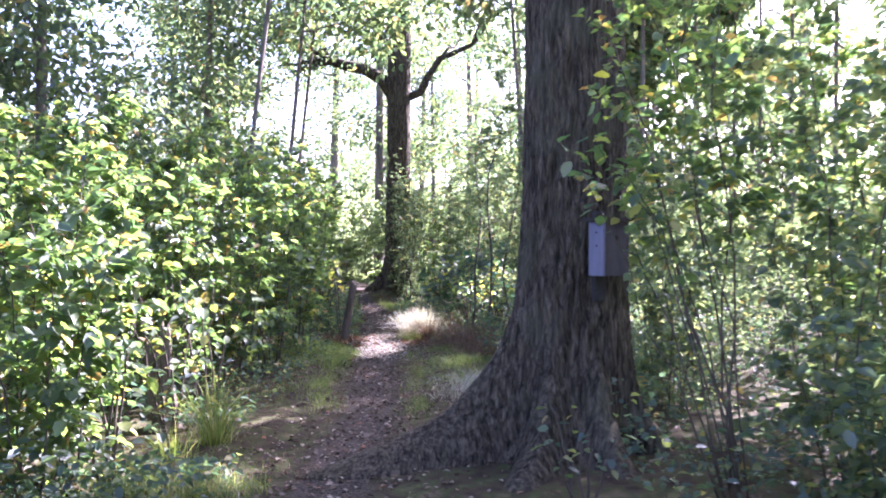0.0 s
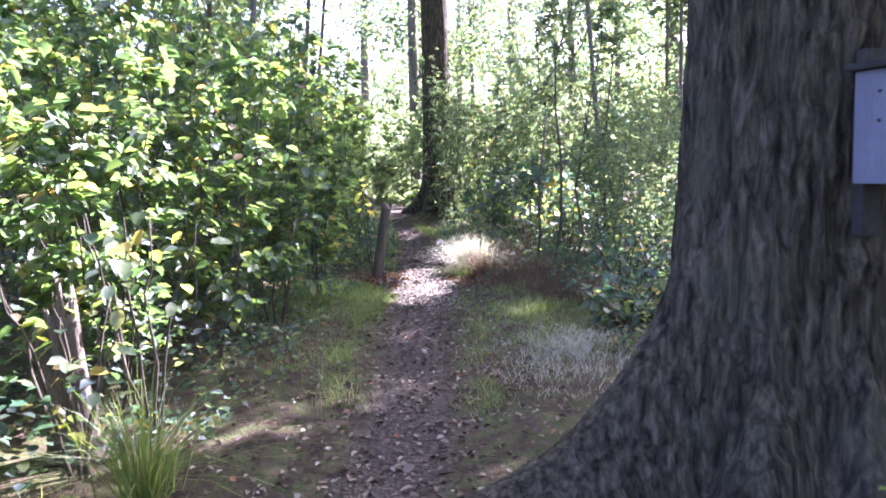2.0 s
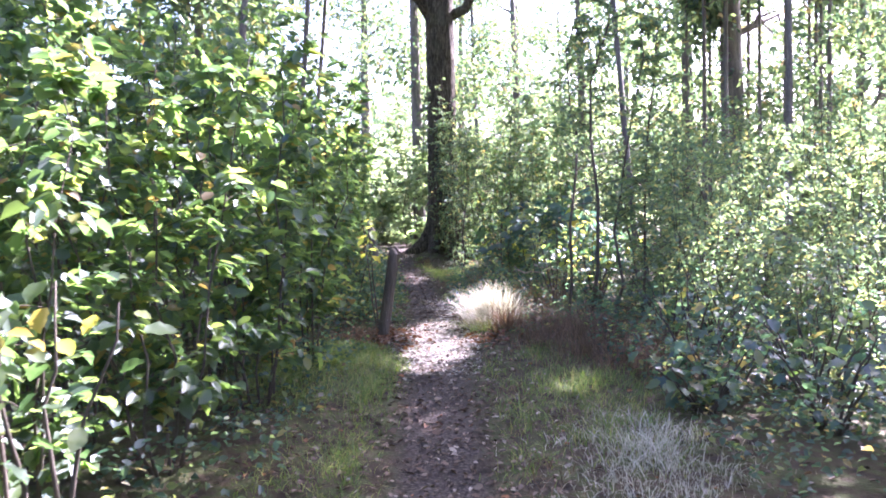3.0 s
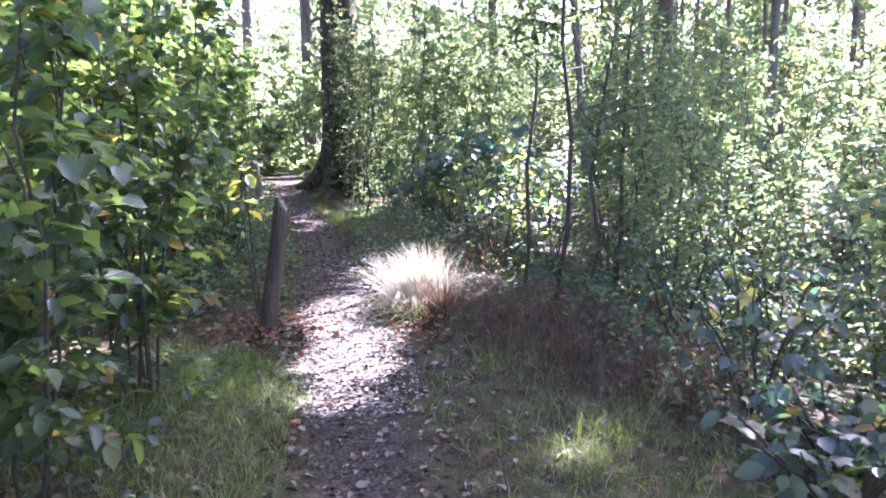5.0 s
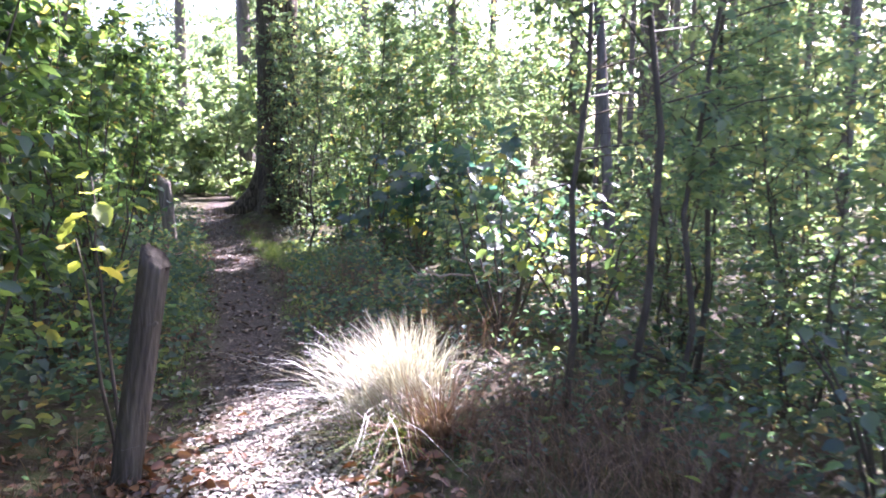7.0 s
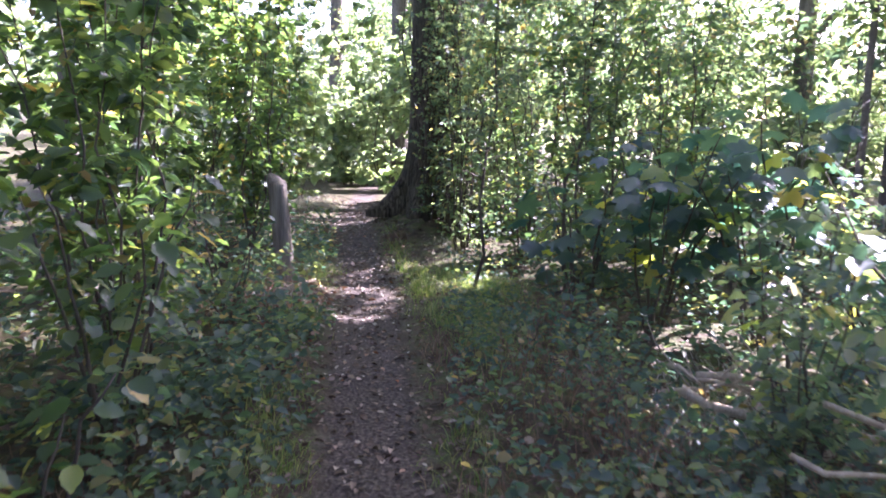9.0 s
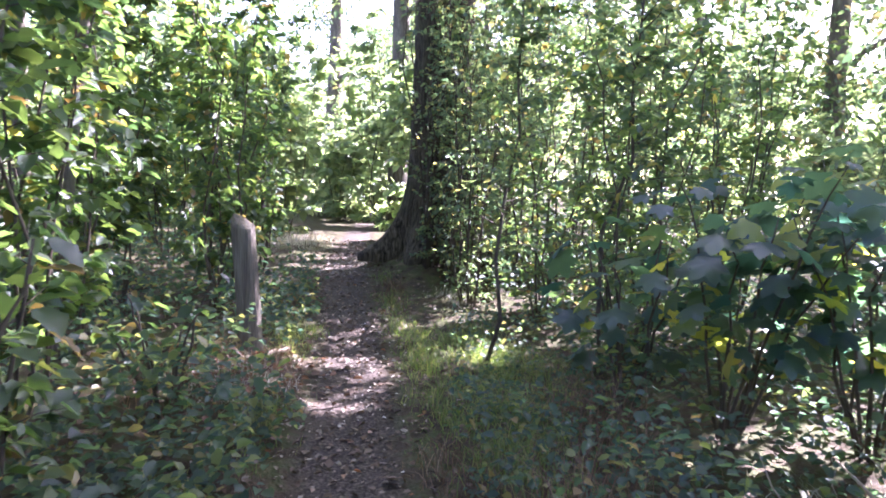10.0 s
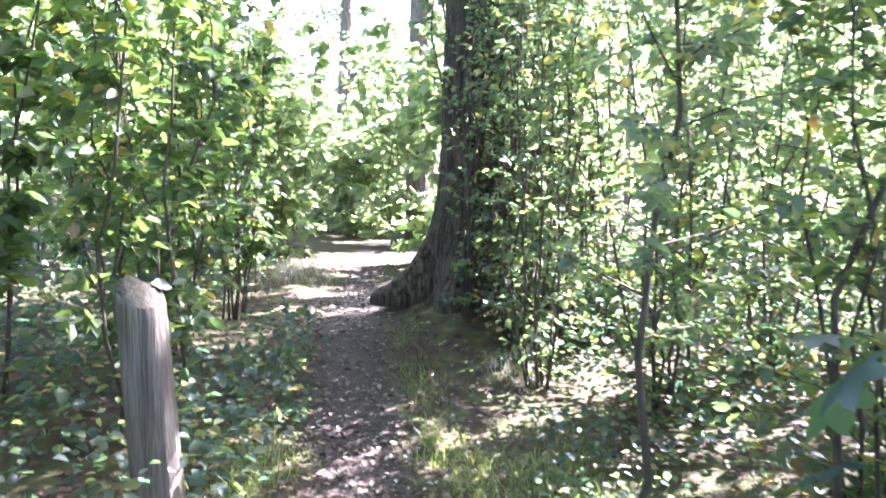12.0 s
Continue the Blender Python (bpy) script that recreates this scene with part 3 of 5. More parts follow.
# added trees in the thicket, unseen crowns closing over the path to shade it
for i, (x, y, h, z0, b) in enumerate(((-3.6, 12.9, 10.5, 7.8, 1.2), (-3.5, 15.9, 10.8, 7.8, 1.0), (-3.9, 18.6, 10.8, 7.9, 1.2), (1.85, 15.2, 10.5, 7.6, -0.8))):
    tree(x, y, h, 0.045, 0.02, "added tall young tree, its high crown out of view to shade the path", 160 + i, auto=7, crown_from=z0, crown_r=3.0, clumps=70, per=60, leaf=0.17, bend=(b, 0.1), radius=0.75, dense=1.0, name="young_tree", group="young trees")
# added trees on the sunny side, crowns above view, to shade the path
for i, (x, y, h, z0, cr) in enumerate(((7.4, 11.2, 10.4, 8.8, 0.8), (7.5, 12.8, 10.4, 8.8, 0.8), (7.4, 14.4, 10.4, 8.8, 0.8), (7.3, 16.0, 10.4, 8.8, 0.8), (7.3, 17.6, 10.4, 8.8, 0.8), (4.5, 19.6, 10.8, 7.2, 1.2), (4.6, 21.4, 11.0, 7.2, 1.2), (4.7, 23.2, 10.6, 7.2, 1.0), (6.9, 18.1, 10.2, 7.6, 0.6), (3.9, 15.0, 10.4, 7.9, 0.7), (7.1, 21.3, 10.2, 7.5, 0.8), (7.3, 22.0, 10.0, 7.5, 0.8), (7.7, 23.3, 10.2, 7.6, 0.7), (6.3, 21.2, 9.8, 7.4, 0.7), (6.1, 22.2, 10.2, 7.4, 0.8), (6.3, 23.5, 10.0, 7.4, 0.8), (5.5, 24.0, 10.0, 7.4, 0.7), (6.3, 19.1, 10.2, 7.8, 0.8))):
    tree(x, y, h, 0.055, 0.02, "added tall young tree, its high narrow crown set to block sun", 60 + i, auto=5, crown_from=z0, crown_r=cr, clumps=40, per=55, leaf=0.17, bend=(0.05, 0.05), radius=0.42, dense=1.0, skirt=0 if x < 4.65 else 10, name="young_tree", group="young trees")

# ---- shrubs ----


def shrub(x, y, h, spread, stems, leaf, count, mat, seed, label, name="shrub", group="shrubs along the path", bare=0.25, lean=(0, 0), thick=1.0, aspect=0.7, twigs=9, twig_len=0.4, bark=None, up=0.35):
    rs = np.random.RandomState(seed)
    z0 = float(ground_z(x, y))
    t = thing(name, x, y, z0, label, "shrub", group)
    bark = bark or M_TWIG
    P, A, tw = [], [], Geo()
    per = max(2, count // (stems * twigs))
    for s in range(stems):
        ang = 2 * math.pi * (s + rs.uniform(-0.35, 0.35)) / stems
        b0 = Vector((math.cos(ang), math.sin(ang), 0)) * spread * 0.16 * rs.uniform(0.2, 1)
        top = Vector((math.cos(ang) * spread * rs.uniform(0.25, 0.75) + lean[0], math.sin(ang) * spread * rs.uniform(0.25, 0.75) + lean[1], h * rs.uniform(0.72, 1.0)))
        pts = curved((b0.x, b0.y, -0.08), top, rs, 7, 0.05, 0.03)
        r0 = (0.003 + 0.0026 * h) * thick
        g = Geo().tube(pts, [r0 * (1 - 0.75 * i / 7) for i in range(8)], 6)
        put("stem", g.mesh("stem", bark), t)
        for k in range(twigs):
            u = bare + (1 - bare) * (k + rs.uniform(0, 1)) / twigs
            i = min(int(u * 7), 6)
            p = pts[i].lerp(pts[i + 1], u * 7 - i)
            a2 = rs.uniform(0, 2 * math.pi)
            d = Vector((math.cos(a2), math.sin(a2), up + rs.normal(0, 0.25)))
            d += Vector((math.cos(ang), math.sin(ang), 0)) * 0.5
            size = twig_len * spread * rs.uniform(0.5, 1.2) * (1.1 - 0.5 * u)
            e = p + d.normalized() * size
            tp = curved(p, e, rs, 2, 0.08, 0.04)
            tw.tube(tp, [r0 * 0.35, r0 * 0.25, r0 * 0.1], 3, cap=False)
            m = rs.poisson(per)
            for q in range(m):
                w = (q + rs.uniform(0, 1)) / m
                pp = p.lerp(e, w)
                P.append((pp.x, pp.y, pp.z))
                A.append((d.x, d.y, d.z))
    n = len(P)
    P, A = np.array(P), unit(np.array(A))
    side = np.cross(A, np.array([[0, 0, 1.0]])) * np.where(rs.rand(n, 1) < 0.5, 1, -1)
    P += rs.normal(0, 0.025 * spread, (n, 3))
    D = A * rs.uniform(0.1, 0.9, (n, 1)) + side * rs.uniform(0.3, 1.0, (n, 1)) + rs.normal(0, 0.25, (n, 3)) + np.array([0, 0, -0.3])
    N = rs.normal(0, 0.42, (n, 3)) + np.array([0.15, 0.1, 1.0])
    P[:, 2] = np.maximum(P[:, 2], 0.06)
    S = leaf * rs.uniform(0.55, 1.25, n)
    wp = P + np.array([x, y, z0])
    keep = ~lit_through(wp, rs.uniform(0.7, 1.3, n))
    tagged(put("twig_tangle", tw.mesh("twig_tangle", bark), t), kind="stuff")
    put("foliage", leaves("foliage", P[keep], D[keep], N[keep], S[keep], aspect, mat, rs, clear=False), t)
    return t


HAZEL = "leafy green hazel shrub with thin bare lower stems"
# thicket left of the path
rs = np.random.RandomState(11)
LEFT = [(-2.25, 4.2, 1.9, 0.9), (-2.7, 5.2, 2.3, 1.0), (-3.4, 3.6, 2.4, 1.1), (-2.45, 6.9, 2.3, 0.9), (-3.3, 6.2, 2.6, 1.1), (-2.2, 7.9, 2.5, 0.85), (-3.0, 8.4, 3.0, 1.0),
        (-2.05, 9.1, 2.6, 0.8), (-2.7, 10.0, 3.1, 1.0), (-2.0, 10.4, 2.7, 0.75), (-2.5, 11.3, 3.0, 0.9), (-4.3, 5.0, 2.9, 1.2), (-4.2, 7.6, 3.1, 1.2), (-3.9, 9.6, 3.4, 1.2), (-3.6, 11.4, 3.4, 1.1),
        (-2.35, 12.6, 2.9, 0.75), (-3.1, 13.3, 3.3, 1.0), (-2.55, 14.0, 2.9, 0.75), (-2.6, 15.6, 2.6, 0.7), (-3.5, 15.1, 3.2, 1.0), (-3.2, 16.9, 3.2, 0.9), (-3.7, 18.4, 3.2, 1.0), (-3.05, 19.7, 3.3, 0.8),
        (-3.5, 21.2, 3.4, 0.8), (-4.3, 20.3, 3.6, 1.1), (-4.6, 13.2, 3.6, 1.3), (-4.8, 16.8, 3.6, 1.3), (-4.7, 22.8, 3.8, 1.2), (-2.9, 2.6, 2.0, 0.9), (-4.6, 2.6, 2.6, 1.2), (-3.55, 22.7, 3.5, 0.8), (-3.9, 24.1, 3.6, 0.8), (-5.6, 6.5, 3.4, 1.3), (-5.6, 10.6, 3.6, 1.4), (-6.2, 14.5, 3.8, 1.4), (-6.0, 19.0, 3.8, 1.4)]
for i, (x, y, h, s) in enumerate(LEFT):
    shrub(x, y, h, s, 7, 0.092 if x > -4 else 0.11, int(2300 * s), M_HAZEL, 100 + i, HAZEL, bare=0.16, twigs=15)
# small-leaved thicket right of the path
BIRCH = "airy small-leaved shrub with slender stems in sunlight"
RIGHT = [  # x, y, height, spread, leaf length
    (2.0, 7.4, 0.9, 0.6, 0.055), (1.9, 9.9, 1.3, 0.6, 0.055), (1.7, 11.3, 1.8, 0.75, 0.055), (1.7, 12.3, 2.2, 0.75, 0.055), (1.5, 13.3, 2.4, 0.8, 0.055),
    (2.5, 7.7, 1.3, 0.9, 0.06), (2.5, 10.0, 1.5, 0.9, 0.06), (3.3, 9.2, 1.5, 1.0, 0.06), (2.5, 12.4, 2.4, 1.0, 0.06), (3.4, 12.0, 1.9, 1.0, 0.06), (4.6, 11.0, 1.7, 1.1, 0.065), (4.6, 7.4, 1.6, 1.1, 0.065),
    (2.9, 14.3, 2.9, 1.1, 0.06), (4.0, 15.8, 3.2, 1.2, 0.065), (3.6, 18.9, 3.3, 1.2, 0.065), (2.1, 18.8, 2.3, 0.9, 0.065), (4.2, 13.6, 3.0, 1.1, 0.065), (3.2, 16.8, 2.6, 0.9, 0.065),
    (0.2, 18.9, 2.9, 0.75, 0.075), (1.1, 19.5, 2.9, 0.9, 0.075), (-0.3, 20.4, 3.1, 0.75, 0.075), (0.6, 21.2, 3.2, 0.9, 0.07), (-0.45, 21.9, 3.4, 0.7, 0.065), (1.8, 21.8, 3.8, 1.0, 0.065), (0.6, 23.6, 3.6, 1.0, 0.065), (2.4, 24.6, 3.6, 1.2, 0.065),
    (-0.95, 20.9, 3.0, 0.5, 0.065), (-1.1, 21.7, 3.4, 0.45, 0.06), (-0.75, 22.0, 3.6, 0.6, 0.065), (-1.0, 22.3, 4.2, 0.6, 0.06), (-1.25, 22.2, 3.6, 0.4, 0.06), (-1.45, 22.15, 4.4, 0.4, 0.06), (0.35, 14.9, 1.4, 0.5, 0.06)]
for i, (x, y, h, s, lf) in enumerate(RIGHT):
    close = 1 < x < 2
    shrub(x, y, h, s, 7, lf, int((1600 if close or x < 1 else 1150) * (0.7 if x < 0 else 1.0) * s * h * (0.056 / lf) ** (2.4 if lf > 0.07 else 1.3)), M_HAZEL if lf > 0.07 else M_SMALL, 200 + i, BIRCH, name="shrub", group="shrubs right of the path", bare=0.04, twigs=22, twig_len=0.55, aspect=0.66)
# the thin saplings that stand together
for i, (x, y, h, lx, ly) in enumerate(((0.42, 12.45, 4.3, -0.1, 0.2), (0.60, 12.25, 4.6, -0.05, 0.1), (0.78, 12.05, 3.9, 0.25, 0.1), (-0.06, 18.6, 3.7, 0.1, 0.0), (-0.97, 18.70, 3.4, -0.26, 0.1), (1.35, 12.9, 4.2, 0.2, 0.1))):
    shrub(x, y, h, 0.75, 1, 0.055, 1500, M_SMALL, 300 + i, "thin dark-stemmed sapling with small pale leaves", name="sapling", group="saplings", bare=0.3, lean=(lx, ly), thick=1.4, twigs=36, twig_len=0.8)
# shrubs round the foot of the great oak
NEAR = [(2.35, 4.3, 3.6, 1.0), (3.1, 5.2, 3.6, 1.1), (2.0, 6.8, 2.7, 0.8), (3.2, 3.4, 3.4, 1.1), (4.4, 4.8, 3.6, 1.2), (2.1, 3.4, 1.3, 0.6), (3.6, 6.8, 3.6, 1.2), (5.4, 6.0, 3.8, 1.3)]
for i, (x, y, h, s) in enumerate(NEAR):
    shrub(x, y, h, s, 7, 0.075, int(3300 * s), M_HAZEL if i % 3 == 1 else M_SMALL, 400 + i, "loose shrub with drooping leaves beside the great oak", group="shrubs by the oak", bare=0.06, twigs=16, thick=0.6)
shrub(1.75, 4.55, 3.9, 0.9, 4, 0.08, 1700, M_HAZEL, 420, "slender shrub with leaves hanging before the oak trunk", group="shrubs by the oak", bare=0.4, lean=(-0.6, 0.0), twigs=20, twig_len=0.6, thick=0.6)
# far thicket that closes the view
FAR = [(-7.5 + 1.55 * i + 0.6 * math.sin(i * 3.1), 29.5 + 4.0 * math.sin(i * 1.7) + (4 if -4.8 < -7.5 + 1.55 * i < -1.4 else 0), 3.8 + 1.2 * math.sin(i * 2.3), 1.5) for i in range(17)]
FAR += [(-16 + 2.8 * i, 42 + 4 * math.sin(i * 2.9), 5.0 + math.sin(i), 2.4) for i in range(16)]
FAR += [(-8.5 - 1.5 * math.sin(i * 1.3), 2 + 3.0 * i, 4.4 + 0.6 * math.sin(i * 2.0), 1.9) for i in range(10)]
FAR += [(7.2 + 1.8 * math.sin(i * 2.3), 3 + 2.4 * i, 2.1 + 0.5 * math.sin(i * 1.9), 1.4) for i in range(12)]
FAR += [(13 + 3.0 * math.sin(i * 1.9), 9 + 6.5 * i, 4.4 + 0.8 * math.sin(i * 2.7), 1.9) for i in range(5)]
FAR += [(-5.2, 25.8, 4.0, 1.2), (-4.9, 28.5, 3.8, 1.0), (-1.9, 27.0, 3.4, 0.9), (-0.6, 25.6, 3.6, 1.1), (-2.0, 30.0, 3.6, 1.0), (-3.9, 31.2, 3.0, 1.1), (-2.9, 31.8, 2.8, 1.0), (-4.3, 27.0, 3.4, 0.9), (-3.3, 34.5, 4.2, 1.3)]
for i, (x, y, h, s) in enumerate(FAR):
    shrub(x, y, h, s, 6, 0.20, 1500, M_FAR_HAZED, 500 + i, "distant green thicket shrub, leaves coloured paler for haze", group="far thicket", bare=0.03, twigs=15, twig_len=0.5)


def far_woods():
    """The closed edge of the wood all round, far off: leaf masses at tree height."""
    rs = np.random.RandomState(9)
    n = 34000
    a, rr = rs.uniform(0, 2 * math.pi, n), rs.uniform(62, 92, n)
    top = 11 + 3.5 * np.sin(a * 9) + 2.5 * np.sin(a * 23 + 1) + 1.5 * np.sin(a * 51)
    top = top * np.where((a > radians(22)) & (a < radians(72)), 0.35, 1.0)
    P = np.stack([np.cos(a) * rr, 12 + np.sin(a) * rr, rs.uniform(0, 1, n) ** 0.8 * top], 1)
    ob = put("far_woods", leaves("far_woods", P, rs.normal(0, 1, (n, 3)), rs.normal(0, 0.6, (n, 3)) + np.array([0, 0, 1]), rs.uniform(0.5, 1.3, n), 0.8, M_FAR_HAZED, rs, clear=False))
    return tagged(ob, "distant closed edge of the wood, leaves coloured paler for haze", "woods", kind="stuff")


far_woods()

# ---- posts, stump, nest box, fallen wood ----


def post(x, y, h, w, lean, label, seed, square=True):
    rs = np.random.RandomState(seed)
    t = thing("fence_post", x, y, float(ground_z(x, y)), label, "post", "old posts beside the path")
    g, n, rows = Geo(), 40, 26
    for j in range(rows + 1):
        z = -0.2 + (h + 0.2) * j / rows
        for k in range(n):
            a = 2 * math.pi * k / n + 0.35
            if square:
                r = 0.5 * w / max(abs(math.cos(a)), abs(math.sin(a))) ** 0.82
            else:
                r = 0.5 * w
            r *= 1 + 0.05 * noise.noise(Vector((math.cos(a) * 3, math.sin(a) * 3, z * 2 + seed)))
            r -= 0.010 * max(0, noise.noise(Vector((math.cos(a) * 9, math.sin(a) * 9, z * 0.7 + seed * 3)))) * (1 + j / rows)
            zz = z
            if j == rows:
                zz += 0.05 * math.cos(a - 2.6) + 0.018 * noise.noise(Vector((math.cos(a) * 4, math.sin(a) * 4, seed)))
                r *= 0.93
            g.v.append((math.cos(a) * r + lean[0] * z / h, math.sin(a) * r + lean[1] * z / h, zz))
    for j in range(rows):
        for k in range(n):
            k2 = (k + 1) % n
            g.f.append((j * n + k, j * n + k2, (j + 1) * n + k2, (j + 1) * n + k))
    g.f.append(tuple(rows * n + k for k in range(n)))
    wood = M_POST if square else M_POST_BACKLIT
    put("shaft", g.mesh("shaft", wood, smooth=True), t)
    if not square:
        stub = Geo().tube([(0.07, 0.03, h * 0.68), (0.12, 0.02, h * 0.70), (0.155, 0.01, h * 0.715)], [0.022, 0.017, 0.009], 9)
        put("branch_stub", stub.mesh("branch_stub", wood), t)
    return t


post(-1.555, 12.0, 0.92, 0.122, (0.15, 0.08), "leaning round weathered wooden post beside the path", 2, square=False)
post(-2.50, 18.62, 0.91, 0.150, (-0.07, 0.0), "squared weathered wooden post with a worn slanted top", 7)


def stump():
    t = thing("tree_stump", -2.2, 6.1, float(ground_z(-2.2, 6.1)) - 0.08, "broken pale tree stump with splintered top among leaves", "stump")
    g, n, rows = Geo(), 44, 22
    for j in range(rows + 1):
        z = -0.1 + 0.9 * j / rows
        for k in range(n):
            a = 2 * math.pi * k / n
            r = 0.085 + 0.07 * math.exp(-max(z, 0) / 0.15) + 0.025 * max(0, math.cos(3 * a + 1)) + 0.035 * noise.noise(Vector((math.cos(a) * 4, math.sin(a) * 4, z)))
            zz = z + ((0.18 * noise.noise(Vector((math.cos(a) * 5, math.sin(a) * 5, 4))) + 0.09 * math.cos(a)) * max(0, (j - rows + 6) / 6))
            g.v.append((math.cos(a) * r - 0.10 * z, math.sin(a) * r, zz))
    for j in range(rows):
        for k in range(n):
            k2 = (k + 1) % n
            g.f.append((j * n + k, j * n + k2, (j + 1) * n + k2, (j + 1) * n + k))
    c = len(g.v)
    g.v.append((-0.05, 0, 0.62))
    for k in range(n):
        g.f.append((rows * n + k, rows * n + (k + 1) % n, c))
    put("bole", g.mesh("bole", M_ROTTEN), t)


stump()


def board(w, d, h, mat, name, bevel=0.004):
    bm = bmesh.new()
    bmesh.ops.create_cube(bm, size=1)
    bmesh.ops.scale(bm, vec=(w, d, h), verts=bm.verts)
    bmesh.ops.bevel(bm, geom=bm.edges[:], offset=bevel, segments=2, affect="EDGES")
    me = bpy.data.meshes.new(name)
    bm.to_mesh(me)
    bm.free()
    me.materials.append(mat)
    return me


def nest_box():
    """Boards nailed to a backing batten against the trunk, under a felted lid."""
    t = thing("nest_box", 1.11, 5.14, 1.30, "grey wooden nest box with dark lid fixed to the oak trunk", "nest box")
    t.rotation_euler = (0, 0, radians(-66))
    w, d, h = 0.17, 0.19, 0.36
    for nm, me, loc in (("side_panel", board(w, 0.018, h, M_BOX_SKYLIT, "side_panel"), (0, -d / 2, h / 2)), ("side_panel", board(w, 0.018, h, M_BOX_SHADED, "side_panel"), (0, d / 2, h / 2)),
                        ("front_panel", board(0.016, d - 0.02, h - 0.004, M_BOX_SHADED, "front_panel"), (w / 2 - 0.008, 0, h / 2)), ("back_panel", board(0.016, d - 0.02, h - 0.004, M_BOX_SHADED, "back_panel"), (-w / 2 + 0.008, 0, h / 2)),
                        ("floor_panel", board(w - 0.04, d - 0.03, 0.015, M_BOX_SHADED, "floor_panel"), (0, 0, 0.02)), ("lid", board(w + 0.09, d + 0.05, 0.022, M_BOXDARK, "lid"), (0.025, -0.01, h + 0.014)),
                        ("batten", board(0.05, 0.08, 0.62, M_BOXDARK, "batten"), (-w / 2 - 0.028, 0, h / 2 - 0.05))):
        o = put(nm, me, t, "dark felted lid" if nm == "lid" else "")
        o.location = loc
    for z in (0.20, 0.29):
        g = Geo().tube([(0.01, -d / 2 - 0.006, z), (0.01, -d / 2 - 0.014, z)], [0.007, 0.005], 10)
        put("nail", g.mesh("nail", M_BOXDARK), t)
    # no hole is cut: a flat disc carries its inner shade as colour
    g = Geo().tube([(w / 2 - 0.002, 0, 0.255), (w / 2 + 0.002, 0, 0.255)], [0.016, 0.016], 24)
    put("entrance_hole_disc", g.mesh("entrance_hole_disc", M_BOXDARK), t, "dark disc standing for a round entrance hole")
    return t


nest_box()


def stick(a, b, r, seed, label="fallen dead branch on the forest floor", twigs=3, name="fallen_branch"):
    rs = np.random.RandomState(seed)
    mid = ((a[0] + b[0]) / 2, (a[1] + b[1]) / 2)
    t = thing(name, mid[0], mid[1], float(ground_z(*mid)), label, "branch", "fallen branches")
    o = Vector((mid[0], mid[1], float(ground_z(*mid))))
    g = Geo()
    pts = curved(Vector(a) - o, Vector(b) - o, rs, 7, 0.06)
    g.tube(pts, [r * (1 - 0.5 * i / 7) * rs.uniform(0.9, 1.1) for i in range(8)], 10)
    put("bough", g.mesh("bough", M_DEADWOOD), t)
    for k in range(twigs):
        p = pts[rs.randint(2, 7)]
        e = p + Vector((rs.normal(0, 0.2), rs.normal(0, 0.2), abs(rs.normal(0.12, 0.08))))
        put("twig", Geo().tube(curved(p, e, rs, 3, 0.1), [r * 0.4, r * 0.3, r * 0.22, r * 0.12], 6).mesh("twig", M_DEADWOOD), t)


stick((-2.52, 18.3, 0.09), (-2.22, 18.55, 0.12), 0.032, 1, "short pale broken log by the post", 1, "log")
stick((0.15, 15.75, 0.16), (0.95, 15.35, 0.06), 0.028, 2)
stick((0.35, 16.15, 0.10), (1.5, 15.9, 0.12), 0.03, 3)
stick((0.75, 15.5, 0.05), (1.7, 16.5, 0.18), 0.032, 4)
stick((0.6, 15.2, 0.05), (1.3, 15.3, 0.2), 0.02, 5)
stick((0.2, 16.3, 0.12), (0.75, 15.75, 0.05), 0.018, 21)
stick((0.45, 15.6, 0.05), (0.9, 16.4, 0.22), 0.016, 22)
stick((0.1, 15.95, 0.08), (0.65, 16.0, 0.16), 0.014, 23)
stick((0.25, 14.5, 0.55), (1.0, 14.2, 0.30), 0.012, 6)
stick((0.0, 14.15, 0.52), (0.7, 14.05, 0.35), 0.010, 8)
stick((2.2, 10.8, 0.0), (4.2, 12.6, 0.25), 0.06, 9, "long dead branch lying across the ditch")
stick((2.0, 12.0, 0.0), (3.6, 11.2, 0.3), 0.04, 10)

# ---- grasses ----


def grass_patch(x, y, rx, ry, n, h, mat, seed, label, name="grass", w=0.0045, bow=0.7):
    rs = np.random.RandomState(seed)
    u, v = rs.normal(0, 0.6, n), rs.normal(0, 0.6, n)
    px, py, r = x + u * rx, y + v * ry, np.minimum(np.hypot(u, v), 1.3)
    keep = (np.abs(px - path_x(py)) > 0.26 + 0.1 * np.sin(py * 7)) & (np.sin(px * 9 + seed) * np.sin(py * 8 + 2 * seed) > rs.uniform(-1.2, 0.5, n))
    px, py, r = px[keep], py[keep], r[keep]
    n = len(px)
    P = np.stack([px, py, ground_z(px, py) - 0.01], 1)
    H = h * rs.uniform(0.4, 1.15, n) * (1.1 - 0.5 * r)
    lean = rs.normal(0, bow, (n, 2)) * H[:, None]
    ob = put(name, blades(name, P, H, lean, w * rs.uniform(0.6, 1.2, n), mat, rs))
    return tagged(ob, label, "grass", kind="stuff")


